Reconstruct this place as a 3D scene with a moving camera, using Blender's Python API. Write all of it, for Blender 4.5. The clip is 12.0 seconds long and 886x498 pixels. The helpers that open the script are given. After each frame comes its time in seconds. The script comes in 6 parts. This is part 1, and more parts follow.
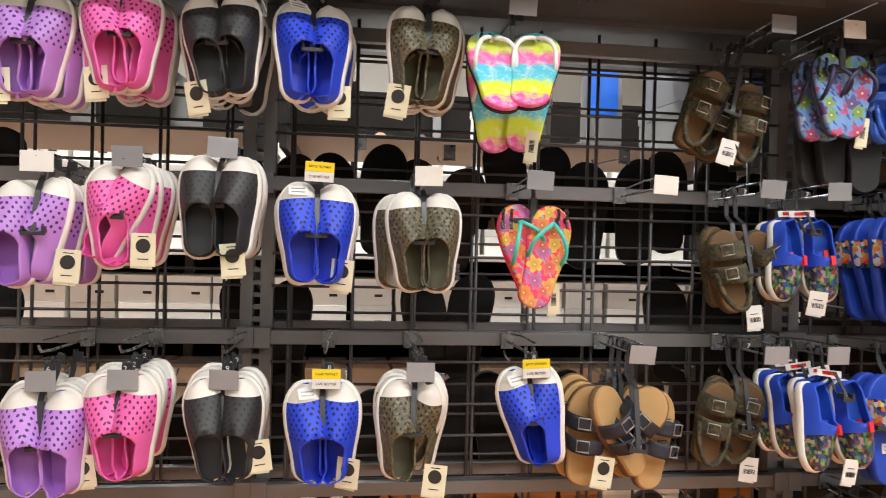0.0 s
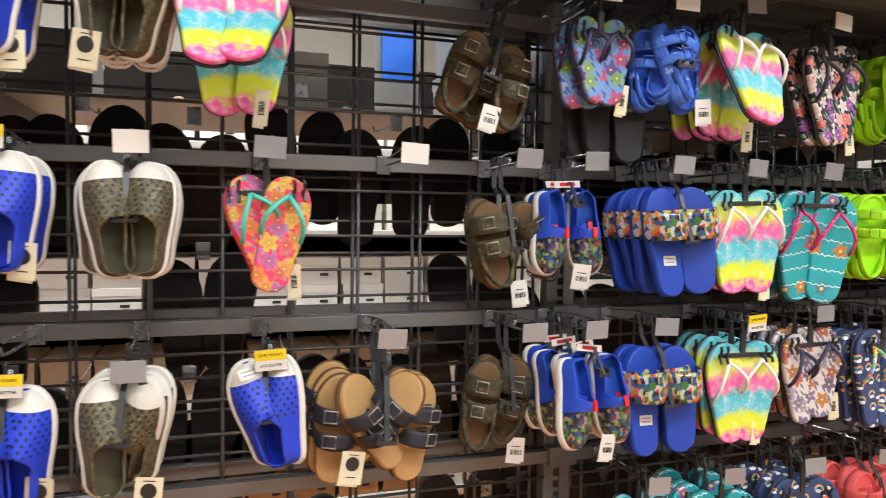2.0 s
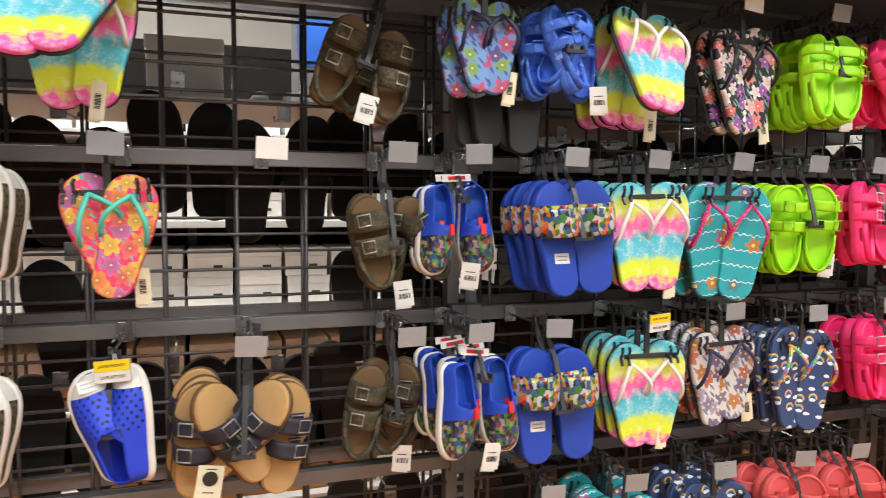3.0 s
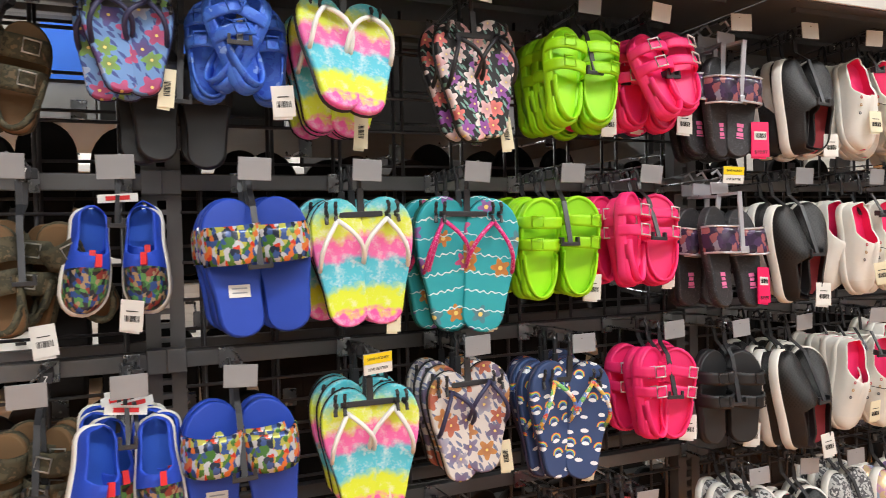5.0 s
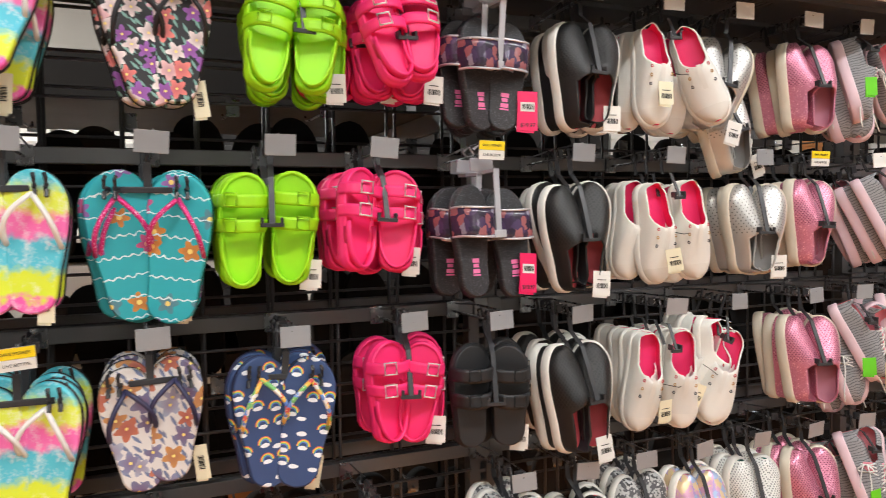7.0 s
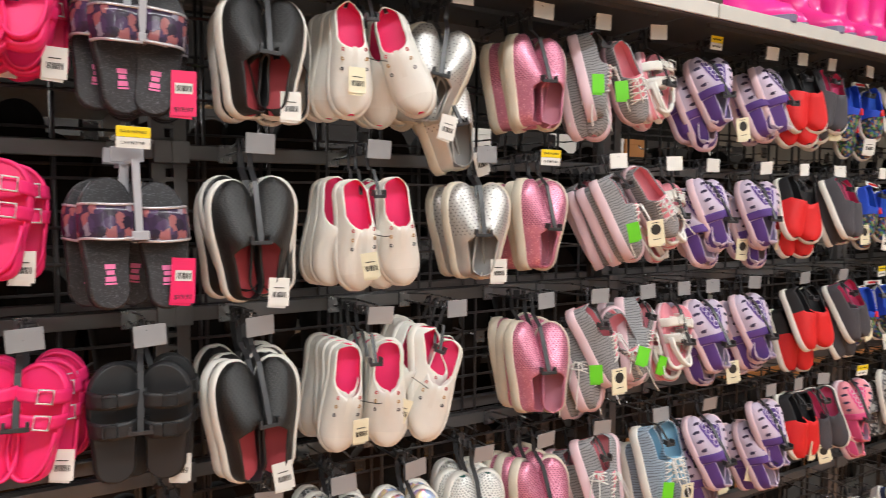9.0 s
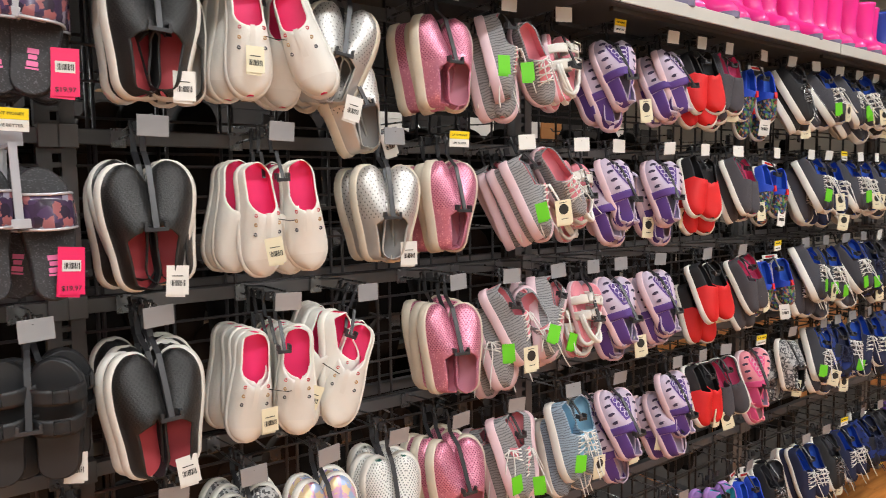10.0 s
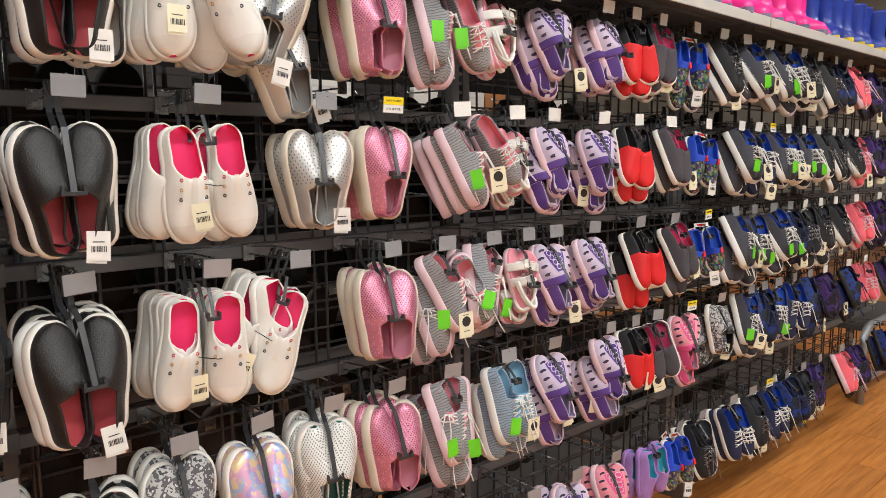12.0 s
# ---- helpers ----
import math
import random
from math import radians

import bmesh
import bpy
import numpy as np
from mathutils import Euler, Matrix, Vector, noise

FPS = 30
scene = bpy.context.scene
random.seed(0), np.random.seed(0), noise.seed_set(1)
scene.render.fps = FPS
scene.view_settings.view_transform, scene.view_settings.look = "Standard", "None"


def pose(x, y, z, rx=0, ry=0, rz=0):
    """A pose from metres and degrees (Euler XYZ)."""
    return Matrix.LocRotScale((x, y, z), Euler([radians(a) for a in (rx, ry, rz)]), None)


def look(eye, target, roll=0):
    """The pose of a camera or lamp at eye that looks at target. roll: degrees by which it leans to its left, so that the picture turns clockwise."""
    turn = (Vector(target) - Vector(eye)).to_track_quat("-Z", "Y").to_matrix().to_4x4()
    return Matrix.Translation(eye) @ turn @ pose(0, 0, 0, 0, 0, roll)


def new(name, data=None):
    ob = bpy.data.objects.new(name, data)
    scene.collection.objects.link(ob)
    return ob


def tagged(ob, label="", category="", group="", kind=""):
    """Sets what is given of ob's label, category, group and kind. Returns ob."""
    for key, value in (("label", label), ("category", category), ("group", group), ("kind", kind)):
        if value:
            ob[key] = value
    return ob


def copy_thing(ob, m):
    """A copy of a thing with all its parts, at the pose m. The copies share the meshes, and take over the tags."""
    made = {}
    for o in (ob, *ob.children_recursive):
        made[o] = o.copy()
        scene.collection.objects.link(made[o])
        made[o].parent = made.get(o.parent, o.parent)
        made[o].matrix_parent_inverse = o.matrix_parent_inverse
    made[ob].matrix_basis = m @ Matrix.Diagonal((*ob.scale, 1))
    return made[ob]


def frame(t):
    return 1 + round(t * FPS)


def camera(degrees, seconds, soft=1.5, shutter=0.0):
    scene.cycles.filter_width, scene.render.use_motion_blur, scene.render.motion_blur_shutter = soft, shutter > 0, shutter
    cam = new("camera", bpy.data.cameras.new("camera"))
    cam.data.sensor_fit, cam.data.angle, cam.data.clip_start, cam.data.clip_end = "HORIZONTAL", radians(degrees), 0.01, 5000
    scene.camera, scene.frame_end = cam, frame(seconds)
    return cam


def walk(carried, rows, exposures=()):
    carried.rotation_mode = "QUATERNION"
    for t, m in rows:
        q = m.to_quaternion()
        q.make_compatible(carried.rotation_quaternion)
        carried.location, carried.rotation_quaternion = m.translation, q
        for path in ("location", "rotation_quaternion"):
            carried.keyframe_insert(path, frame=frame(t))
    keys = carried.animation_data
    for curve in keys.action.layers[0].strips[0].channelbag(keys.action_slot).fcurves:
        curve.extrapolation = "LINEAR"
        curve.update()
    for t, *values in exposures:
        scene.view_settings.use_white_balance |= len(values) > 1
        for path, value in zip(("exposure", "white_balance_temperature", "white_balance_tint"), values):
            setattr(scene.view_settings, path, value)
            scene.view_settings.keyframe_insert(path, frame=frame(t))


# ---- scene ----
cam = camera(64.8, 12.0, soft=0.9, shutter=0.35)
PATH = [
    (0, (0.195, 0.233, 1.448), (0.551, 2.900, 1.419), 1.5),
    (0.5, (0.234, 0.217, 1.437), (0.660, 2.872, 1.392), 1.0),
    (1, (0.265, 0.219, 1.435), (0.788, 2.857, 1.366), 0.6),
    (1.5, (0.313, 0.273, 1.444), (1.077, 2.850, 1.349), 0.5),
    (2, (0.451, 0.321, 1.458), (1.303, 2.869, 1.331), 0.8),
    (2.5, (0.577, 0.336, 1.462), (1.428, 2.884, 1.306), -0.3),
    (3, (0.692, 0.324, 1.486), (1.328, 2.215, 1.343), 0.4),
    (4.8, (1.180, 0.351, 1.454), (2.168, 2.853, 1.391), -0.9),
    (5, (1.209, 0.369, 1.460), (2.229, 2.857, 1.395), -1.3),
    (5.5, (1.321, 0.359, 1.460), (2.344, 2.846, 1.401), -1.1),
    (6, (1.500, 0.315, 1.454), (2.490, 2.815, 1.382), -0.3),
    (6.5, (1.621, 0.295, 1.448), (2.619, 2.791, 1.331), -0.4),
    (6.7, (1.668, 0.311, 1.441), (2.681, 2.800, 1.321), -0.6),
    (8.3, (2.057, 0.299, 1.468), (3.193, 2.732, 1.301), -0.0),
    (8.5, (2.102, 0.293, 1.465), (3.279, 2.706, 1.298), 0.4),
    (9, (2.178, 0.269, 1.461), (3.572, 2.564, 1.288), 0.2),
    (9.5, (2.195, 0.258, 1.457), (3.738, 2.455, 1.270), -0.3),
    (10, (2.213, 0.256, 1.452), (3.836, 2.389, 1.226), -0.7),
    (10.5, (2.227, 0.249, 1.448), (3.911, 2.328, 1.180), -0.8),
    (11, (2.234, 0.237, 1.446), (3.966, 2.273, 1.145), -0.7),
    (11.5, (2.235, 0.233, 1.442), (3.999, 2.238, 1.121), -0.5),
    (12, (2.237, 0.231, 1.437), (4.001, 2.234, 1.107), -0.5),
]
walk(cam, [(t, look(eye, target, roll)) for t, eye, target, roll in PATH], [(0, -0.33), (3, -0.34), (5.5, -0.48), (12, -0.56)])

# ---- light ----
world = bpy.data.worlds.new("store_world")
scene.world = world
world.use_nodes = True
world.node_tree.nodes["Background"].inputs[0].default_value = (1.0, 0.98, 0.95, 1)
world.node_tree.nodes["Background"].inputs[1].default_value = 0.03


def strip_lamp(x, y, z, sx, sy, watts):
    lamp = bpy.data.lights.new("ceiling_lamp", "AREA")
    lamp.shape, lamp.size, lamp.size_y, lamp.energy = "RECTANGLE", sx, sy, watts
    lamp.color = (0.935, 0.972, 1.0)
    ob = new("ceiling_lamp", lamp)
    ob.matrix_world = pose(x, y, z)


CEIL = 4.5
for lx, ly, watts in ((0.2, -1.0, 140), (3.4, -1.0, 140), (6.6, -1.0, 125), (0.1, 2.75, 300), (-0.5, 6.0, 260), (0.6, -4.4, 95), (4.6, -4.4, 95), (0.0, -8.4, 90), (5.2, -8.4, 90)):
    strip_lamp(lx, ly, CEIL - 0.12, 2.6, 0.28, watts)


# ---- materials ----
def srgb(r, g, b):
    return tuple(((v / 255) / 12.92 if v < 11 else ((v / 255 + 0.055) / 1.055) ** 2.4) for v in (r, g, b)) + (1,)


class Nodes:
    """Short hand for building one node material."""

    def __init__(self, name):
        self.m = bpy.data.materials.new(name)
        self.m.use_nodes = True
        self.t = self.m.node_tree
        self.bsdf = self.t.nodes["Principled BSDF"]
        self.coord = self.add("ShaderNodeTexCoord").outputs["Object"]

    def add(self, kind, operation="", use_clamp=False, data_type="", blend_type="", voronoi_dimensions=""):
        n = self.t.nodes.new(kind)
        if operation:
            n.operation = operation
        if use_clamp:
            n.use_clamp = True
        if data_type:
            n.data_type, n.blend_type = data_type, blend_type
        if voronoi_dimensions:
            n.voronoi_dimensions = voronoi_dimensions
        return n

    def link(self, a, b):
        self.t.links.new(a, b)

    def math(self, op, a, b=0.0, clamp=False):
        n = self.add("ShaderNodeMath", operation=op, use_clamp=clamp)
        for i, v in enumerate((a, b)):
            if isinstance(v, (int, float)):
                n.inputs[i].default_value = v
            else:
                self.link(v, n.inputs[i])
        return n.outputs[0]

    def mix(self, fac, a, b, blend="MIX"):
        n = self.add("ShaderNodeMix", data_type="RGBA", blend_type=blend)
        for i, v in ((0, fac), (6, a), (7, b)):
            if isinstance(v, (int, float)):
                n.inputs[i].default_value = v
            elif isinstance(v, tuple):
                n.inputs[i].default_value = v
            else:
                self.link(v, n.inputs[i])
        return n.outputs[2]

    def flat(self):
        """Object place laid into the texture plane: round the foot and along it."""
        sep = self.add("ShaderNodeSeparateXYZ")
        self.link(self.coord, sep.inputs[0])
        com = self.add("ShaderNodeCombineXYZ")
        side = self.math("MULTIPLY", self.math("SIGN", sep.outputs[0]), sep.outputs[1])
        self.link(self.math("ADD", sep.outputs[0], side), com.inputs[0])
        self.link(sep.outputs[2], com.inputs[1])
        return com.outputs[0], sep

    def plane(self):
        """Object place across and along a flat footbed, shifted anew on each object."""
        sep = self.add("ShaderNodeSeparateXYZ")
        self.link(self.coord, sep.inputs[0])
        shift = self.add("ShaderNodeObjectInfo").outputs["Random"]
        com = self.add("ShaderNodeCombineXYZ")
        self.link(self.math("ADD", sep.outputs[0], self.math("MULTIPLY", shift, 3.1)), com.inputs[0])
        self.link(self.math("ADD", sep.outputs[2], self.math("MULTIPLY", shift, 5.3)), com.inputs[1])
        return com.outputs[0]

    def noise(self, scale, detail=4.0, vec=None, rough=0.55):
        n = self.add("ShaderNodeTexNoise")
        n.inputs["Scale"].default_value, n.inputs["Detail"].default_value, n.inputs["Roughness"].default_value = scale, detail, rough
        self.link(vec or self.coord, n.inputs["Vector"])
        return n.outputs["Fac"]

    def ramp(self, fac, stops, mode="LINEAR"):
        n = self.add("ShaderNodeValToRGB")
        n.color_ramp.interpolation = mode
        e = n.color_ramp.elements
        e[0].position, e[0].color = stops[0]
        e[1].position, e[1].color = stops[1]
        for p, c in stops[2:]:
            k = e.new(p)
            k.color = c
        self.link(fac, n.inputs[0])
        return n.outputs[0]

    def bump(self, height, strength, dist=0.002):
        n = self.add("ShaderNodeBump")
        n.inputs["Strength"].default_value, n.inputs["Distance"].default_value = strength, dist
        self.link(height, n.inputs["Height"])
        self.link(n.outputs[0], self.bsdf.inputs["Normal"])


def mat(name, rgb, rough=0.5, metal=0.0, var=0.14, scale=25.0, bump=0.15, bscale=260.0, pattern=None, tint=0.06, spec=0.5):
    """A surface with colour that varies at two scales, fine relief and, if asked, a printed or punched pattern."""
    n = Nodes(name)
    base = srgb(*rgb)
    lo = tuple(v * (1 - var) for v in base[:3]) + (1,)
    hi = tuple(min(1, v * (1 + var)) for v in base[:3]) + (1,)
    wide = n.noise(scale, 5)
    fine = n.noise(bscale, 3)
    col = n.mix(wide, lo, hi)
    if pattern:
        col = pattern(n, col)
    info = n.add("ShaderNodeObjectInfo")
    gain = n.math("ADD", n.math("MULTIPLY", info.outputs["Random"], 2 * tint), 1 - tint)
    mul = n.add("ShaderNodeVectorMath", operation="SCALE")
    n.link(col, mul.inputs[0])
    n.link(gain, mul.inputs["Scale"])
    n.link(mul.outputs[0], n.bsdf.inputs["Base Color"])
    n.link(n.math("ADD", n.math("MULTIPLY", wide, 0.16), rough - 0.08, True), n.bsdf.inputs["Roughness"])
    n.bsdf.inputs["Metallic"].default_value = metal
    n.bsdf.inputs["Specular IOR Level"].default_value = spec
    if bump:
        n.bump(fine, bump)
    return n.m


def dots(pitch, radius, dark, zmin=-9.0, zmax=9.0, turn=0.785):
    """Punched holes in a staggered grid, between two heights of the thing."""
    def f(n, col):
        flat, sep = n.flat()
        mp = n.add("ShaderNodeMapping")
        mp.inputs["Rotation"].default_value = (0, 0, turn)
        n.link(flat, mp.inputs["Vector"])
        v = n.add("ShaderNodeTexVoronoi", voronoi_dimensions="2D")
        v.inputs["Scale"].default_value, v.inputs["Randomness"].default_value = 1 / pitch, 0.0
        n.link(mp.outputs[0], v.inputs["Vector"])
        hole = n.math("LESS_THAN", v.outputs["Distance"], radius / pitch)
        hole = n.math("MULTIPLY", hole, n.math("GREATER_THAN", sep.outputs[2], zmin))
        hole = n.math("MULTIPLY", hole, n.math("LESS_THAN", sep.outputs[2], zmax))
        return n.mix(hole, col, srgb(*dark))
    return f


def bands(length, stops, wobble=0.06):
    """Soft bands along the thing, as of dye."""
    def f(n, col):
        _, sep = n.flat()
        s = n.math("DIVIDE", sep.outputs[2], -length)
        s = n.math("ADD", s, n.math("MULTIPLY", n.math("SUBTRACT", n.noise(45, 5), 0.5), wobble * 4))
        ink = n.ramp(s, [(p, srgb(*c)) for p, c in stops])
        pale = n.math("MULTIPLY", n.math("SUBTRACT", n.noise(60, 6, rough=0.7), 0.5), 4.5, True)
        return n.mix(n.math("MULTIPLY", pale, 0.8), ink, srgb(242, 242, 238))
    return f


def patches(cell, colours, share=0.8, random_place=1.0, heart=True):
    """Small printed motifs of several inks over the ground colour."""
    def f(n, col):
        flat, _ = n.flat()
        warp = n.add("ShaderNodeVectorMath", operation="ADD")
        nz = n.add("ShaderNodeTexNoise")
        nz.inputs["Scale"].default_value = 1.6 / cell
        n.link(flat, nz.inputs["Vector"])
        sc = n.add("ShaderNodeVectorMath", operation="SCALE")
        sc.inputs["Scale"].default_value = cell * 0.9
        n.link(nz.outputs["Color"], sc.inputs[0])
        n.link(flat, warp.inputs[0])
        n.link(sc.outputs[0], warp.inputs[1])
        v = n.add("ShaderNodeTexVoronoi", voronoi_dimensions="2D")
        v.inputs["Scale"].default_value, v.inputs["Randomness"].default_value = 1 / cell, random_place
        n.link(warp.outputs[0], v.inputs["Vector"])
        pick = n.add("ShaderNodeSeparateColor")
        n.link(v.outputs["Color"], pick.inputs[0])
        k = len(colours)
        ink = n.ramp(pick.outputs[0], [(i / k, srgb(*c)) for i, c in enumerate(colours)], "CONSTANT")
        core = n.math("LESS_THAN", v.outputs["Distance"], share * 0.55)
        eye = n.math("LESS_THAN", v.outputs["Distance"], 0.13)
        print_ink = n.mix(core, col, ink)
        return n.mix(eye, print_ink, srgb(235, 215, 160)) if heart else print_ink
    return f


def motif_cells(n, cell, loose):
    """Scattered motif places on a footbed: distance, a random colour, and the way from each motif's middle."""
    at = n.plane()
    v = n.add("ShaderNodeTexVoronoi", voronoi_dimensions="2D")
    v.inputs["Scale"].default_value, v.inputs["Randomness"].default_value = 1 / cell, loose
    n.link(at, v.inputs["Vector"])
    off = n.add("ShaderNodeVectorMath", operation="SUBTRACT")
    n.link(at, off.inputs[0])
    n.link(v.outputs["Position"], off.inputs[1])
    sc = n.add("ShaderNodeVectorMath", operation="SCALE")
    sc.inputs["Scale"].default_value = 1 / cell
    n.link(off.outputs[0], sc.inputs[0])
    xy = n.add("ShaderNodeSeparateXYZ")
    n.link(sc.outputs[0], xy.inputs[0])
    pick = n.add("ShaderNodeSeparateColor")
    n.link(v.outputs["Color"], pick.inputs[0])
    return v.outputs["Distance"], pick, xy


def flowers(cell, colours, size=0.42, leaf=None):
    """Five-petalled printed flowers in several inks, with small leaves between them."""
    def f(n, col):
        if leaf:
            d, pick, xy = motif_cells(n, cell * 0.55, 1.0)
            thin = n.math("ADD", n.math("MULTIPLY", n.math("ABSOLUTE", n.math("ADD", xy.outputs[0], n.math("MULTIPLY", xy.outputs[1], 0.7))), 2.2), n.math("MULTIPLY", d, 0.8))
            col = n.mix(n.math("LESS_THAN", thin, 0.5), col, srgb(*leaf))
        d, pick, xy = motif_cells(n, cell, 0.8)
        turn = n.math("ADD", n.math("MULTIPLY", n.math("ARCTAN2", xy.outputs[1], xy.outputs[0]), 5.0), n.math("MULTIPLY", pick.outputs[1], 6.0))
        reach = n.math("ADD", n.math("MULTIPLY", n.math("SINE", turn), 0.26 * size), n.math("ADD", n.math("MULTIPLY", pick.outputs[2], 0.3 * size), 0.72 * size))
        k = len(colours)
        ink = n.ramp(pick.outputs[0], [(i / k, srgb(*c)) for i, c in enumerate(colours)], "CONSTANT")
        shade = n.mix(n.math("MULTIPLY", d, 1.4, True), n.mix(0.55, ink, srgb(120, 40, 70)), ink)
        col = n.mix(n.math("LESS_THAN", d, reach), col, shade)
        return n.mix(n.math("LESS_THAN", d, 0.07), col, srgb(240, 214, 120))
    return f


def clouds(cell):
    """White clouds, and on some of them a rainbow, printed at even spacing."""
    def f(n, col):
        d, pick, xy = motif_cells(n, cell, 0.55)
        above = n.math("GREATER_THAN", xy.outputs[1], -0.02)
        ring = n.math("MULTIPLY", n.math("GREATER_THAN", d, 0.2), n.math("LESS_THAN", d, 0.4))
        bow = n.math("MULTIPLY", n.math("MULTIPLY", ring, above), n.math("GREATER_THAN", pick.outputs[0], 0.5))
        hue = n.ramp(n.math("MULTIPLY", n.math("SUBTRACT", d, 0.2), 5.0), [(0.0, srgb(90, 130, 220)), (0.25, srgb(110, 190, 110)), (0.5, srgb(244, 214, 90)), (0.75, srgb(236, 110, 70))], "CONSTANT")
        puff = n.math("ADD", n.math("POWER", n.math("MULTIPLY", xy.outputs[0], 2.8), 2.0), n.math("POWER", n.math("MULTIPLY", n.math("ADD", xy.outputs[1], 0.1), 6.0), 2.0))
        white = n.math("LESS_THAN", n.math("ADD", puff, n.math("MULTIPLY", n.noise(2.2 / cell, 2), 0.9)), 1.0)
        return n.mix(white, n.mix(bow, col, hue), srgb(238, 240, 244))
    return f


def camo(scale, colours):
    def f(n, col):
        k = len(colours)
        fac = n.math("MULTIPLY", n.math("SUBTRACT", n.noise(scale, 3), 0.25), 2.0, True)
        ink = n.ramp(fac, [(i / k, srgb(*c)) for i, c in enumerate(colours)], "CONSTANT")
        return n.mix(0.25, ink, col)
    return f


def waves(pitch, ink, width=0.25, amp=0.003):
    """Rows of thin wavy lines across the thing."""
    def f(n, col):
        _, sep = n.flat()
        w = n.math("MULTIPLY", n.math("SINE", n.math("MULTIPLY", sep.outputs[0], 420.0)), amp)
        w = n.math("ADD", w, n.math("MULTIPLY", n.noise(60, 2), 0.01))
        s = n.math("FRACT", n.math("DIVIDE", n.math("ADD", sep.outputs[2], w), pitch))
        return n.mix(n.math("LESS_THAN", s, width), col, srgb(*ink))
    return f


def both(a, b):
    return lambda n, col: b(n, a(n, col))


def glitter(cell, bright, dark):
    def f(n, col):
        v = n.add("ShaderNodeTexVoronoi")
        v.inputs["Scale"].default_value = 1 / cell
        n.link(n.coord, v.inputs["Vector"])
        pick = n.add("ShaderNodeSeparateColor")
        n.link(v.outputs["Color"], pick.inputs[0])
        return n.mix(pick.outputs[0], n.mix(0.5, col, srgb(*dark)), n.mix(n.math("GREATER_THAN", pick.outputs[1], 0.82), col, srgb(*bright)))
    return f


def glow(name, rgb, strength):
    n = Nodes(name)
    n.bsdf.inputs["Base Color"].default_value = srgb(*rgb)
    n.bsdf.inputs["Emission Color"].default_value = srgb(*rgb)
    n.bsdf.inputs["Emission Strength"].default_value = strength
    return n.m


def wood(name, lo, mid, hi):
    n = Nodes(name)
    mp = n.add("ShaderNodeMapping")
    mp.inputs["Scale"].default_value = (1.2, 14, 1)
    info = n.add("ShaderNodeObjectInfo")
    com = n.add("ShaderNodeCombineXYZ")
    n.link(n.math("MULTIPLY", info.outputs["Random"], 37.0), com.inputs[0])
    n.link(com.outputs[0], mp.inputs["Location"])
    n.link(n.coord, mp.inputs["Vector"])
    grain = n.noise(3.0, 8, mp.outputs[0], 0.62)
    col = n.ramp(grain, [(0.25, srgb(*lo)), (0.5, srgb(*mid)), (0.75, srgb(*hi))])
    mul = n.add("ShaderNodeVectorMath", operation="SCALE")
    n.link(col, mul.inputs[0])
    n.link(n.math("ADD", n.math("MULTIPLY", info.outputs["Random"], 0.3), 0.85), mul.inputs["Scale"])
    n.link(mul.outputs[0], n.bsdf.inputs["Base Color"])
    n.link(n.math("ADD", n.math("MULTIPLY", n.noise(2.5, 5), 0.25), 0.22), n.bsdf.inputs["Roughness"])
    n.bump(grain, 0.08)
    return n.m


RACK = mat("grey_powder_coat", (120, 118, 118), 0.42, 0.25, 0.12, 12, 0.08, 500)
WIRE = mat("dark_grey_wire", (84, 82, 83), 0.38, 0.3, 0.12, 30, 0.05, 500)
CHROME = mat("zinc_wire", (140, 140, 142), 0.28, 0.9, 0.1, 40, 0.03, 500)
SHELF = mat("charcoal_shelf_steel", (92, 90, 90), 0.5, 0.35, 0.14, 6, 0.06, 400)
EDGE = mat("pale_shelf_edge", (205, 202, 196), 0.45, 0.1, 0.08, 10, 0.04, 400)
PLATE = mat("grey_sign_plate", (152, 153, 156), 0.35, 0.25, 0.1, 20, 0.04, 300, tint=0.12)
CARD = mat("white_card", (226, 224, 218), 0.6, 0, 0.06, 30, 0.05, 300)
CREAM = mat("cream_tag_card", (226, 218, 188), 0.65, 0, 0.08, 30, 0.06, 300)
YELLOW = mat("yellow_price_card", (244, 214, 20), 0.45, 0, 0.06, 30, 0.03, 300)
INK = mat("black_ink", (40, 38, 34), 0.6, 0, 0.1, 60, 0, 300)
LIME_TAG = mat("lime_green_tag", (104, 208, 34), 0.45, 0, 0.06, 30, 0.03, 300)
PINK_TAG = mat("magenta_tag", (232, 30, 96), 0.45, 0, 0.06, 30, 0.03, 300)
HANGER = mat("dark_grey_plastic", (48, 48, 51), 0.38, 0, 0.15, 40, 0.06, 300)
CLEAR = mat("clear_hanger_plastic", (178, 178, 184), 0.2, 0, 0.1, 40, 0.03, 300)
WHITE_PRINT = mat("white_print", (232, 232, 230), 0.6, 0, 0.03, 60, 0, 300)
WHITE_RUBBER = mat("white_rubber", (226, 222, 214), 0.55, 0, 0.08, 35, 0.1, 500)
CREAM_RUBBER = mat("cream_rubber", (212, 202, 184), 0.6, 0, 0.1, 35, 0.12, 500)
BLACK_RUBBER = mat("black_rubber", (24, 24, 25), 0.55, 0, 0.15, 35, 0.15, 400)
STEEL_BUCKLE = mat("bright_buckle_metal", (214, 210, 204), 0.3, 0.5, 0.06, 50, 0.02, 300)
CORK = mat("tan_suede_footbed", (190, 150, 98), 0.8, 0, 0.14, 30, 0.25, 500)
BOX_WHITE = mat("white_shoe_box_card", (222, 218, 210), 0.6, 0, 0.06, 4, 0.04, 200, tint=0.1)
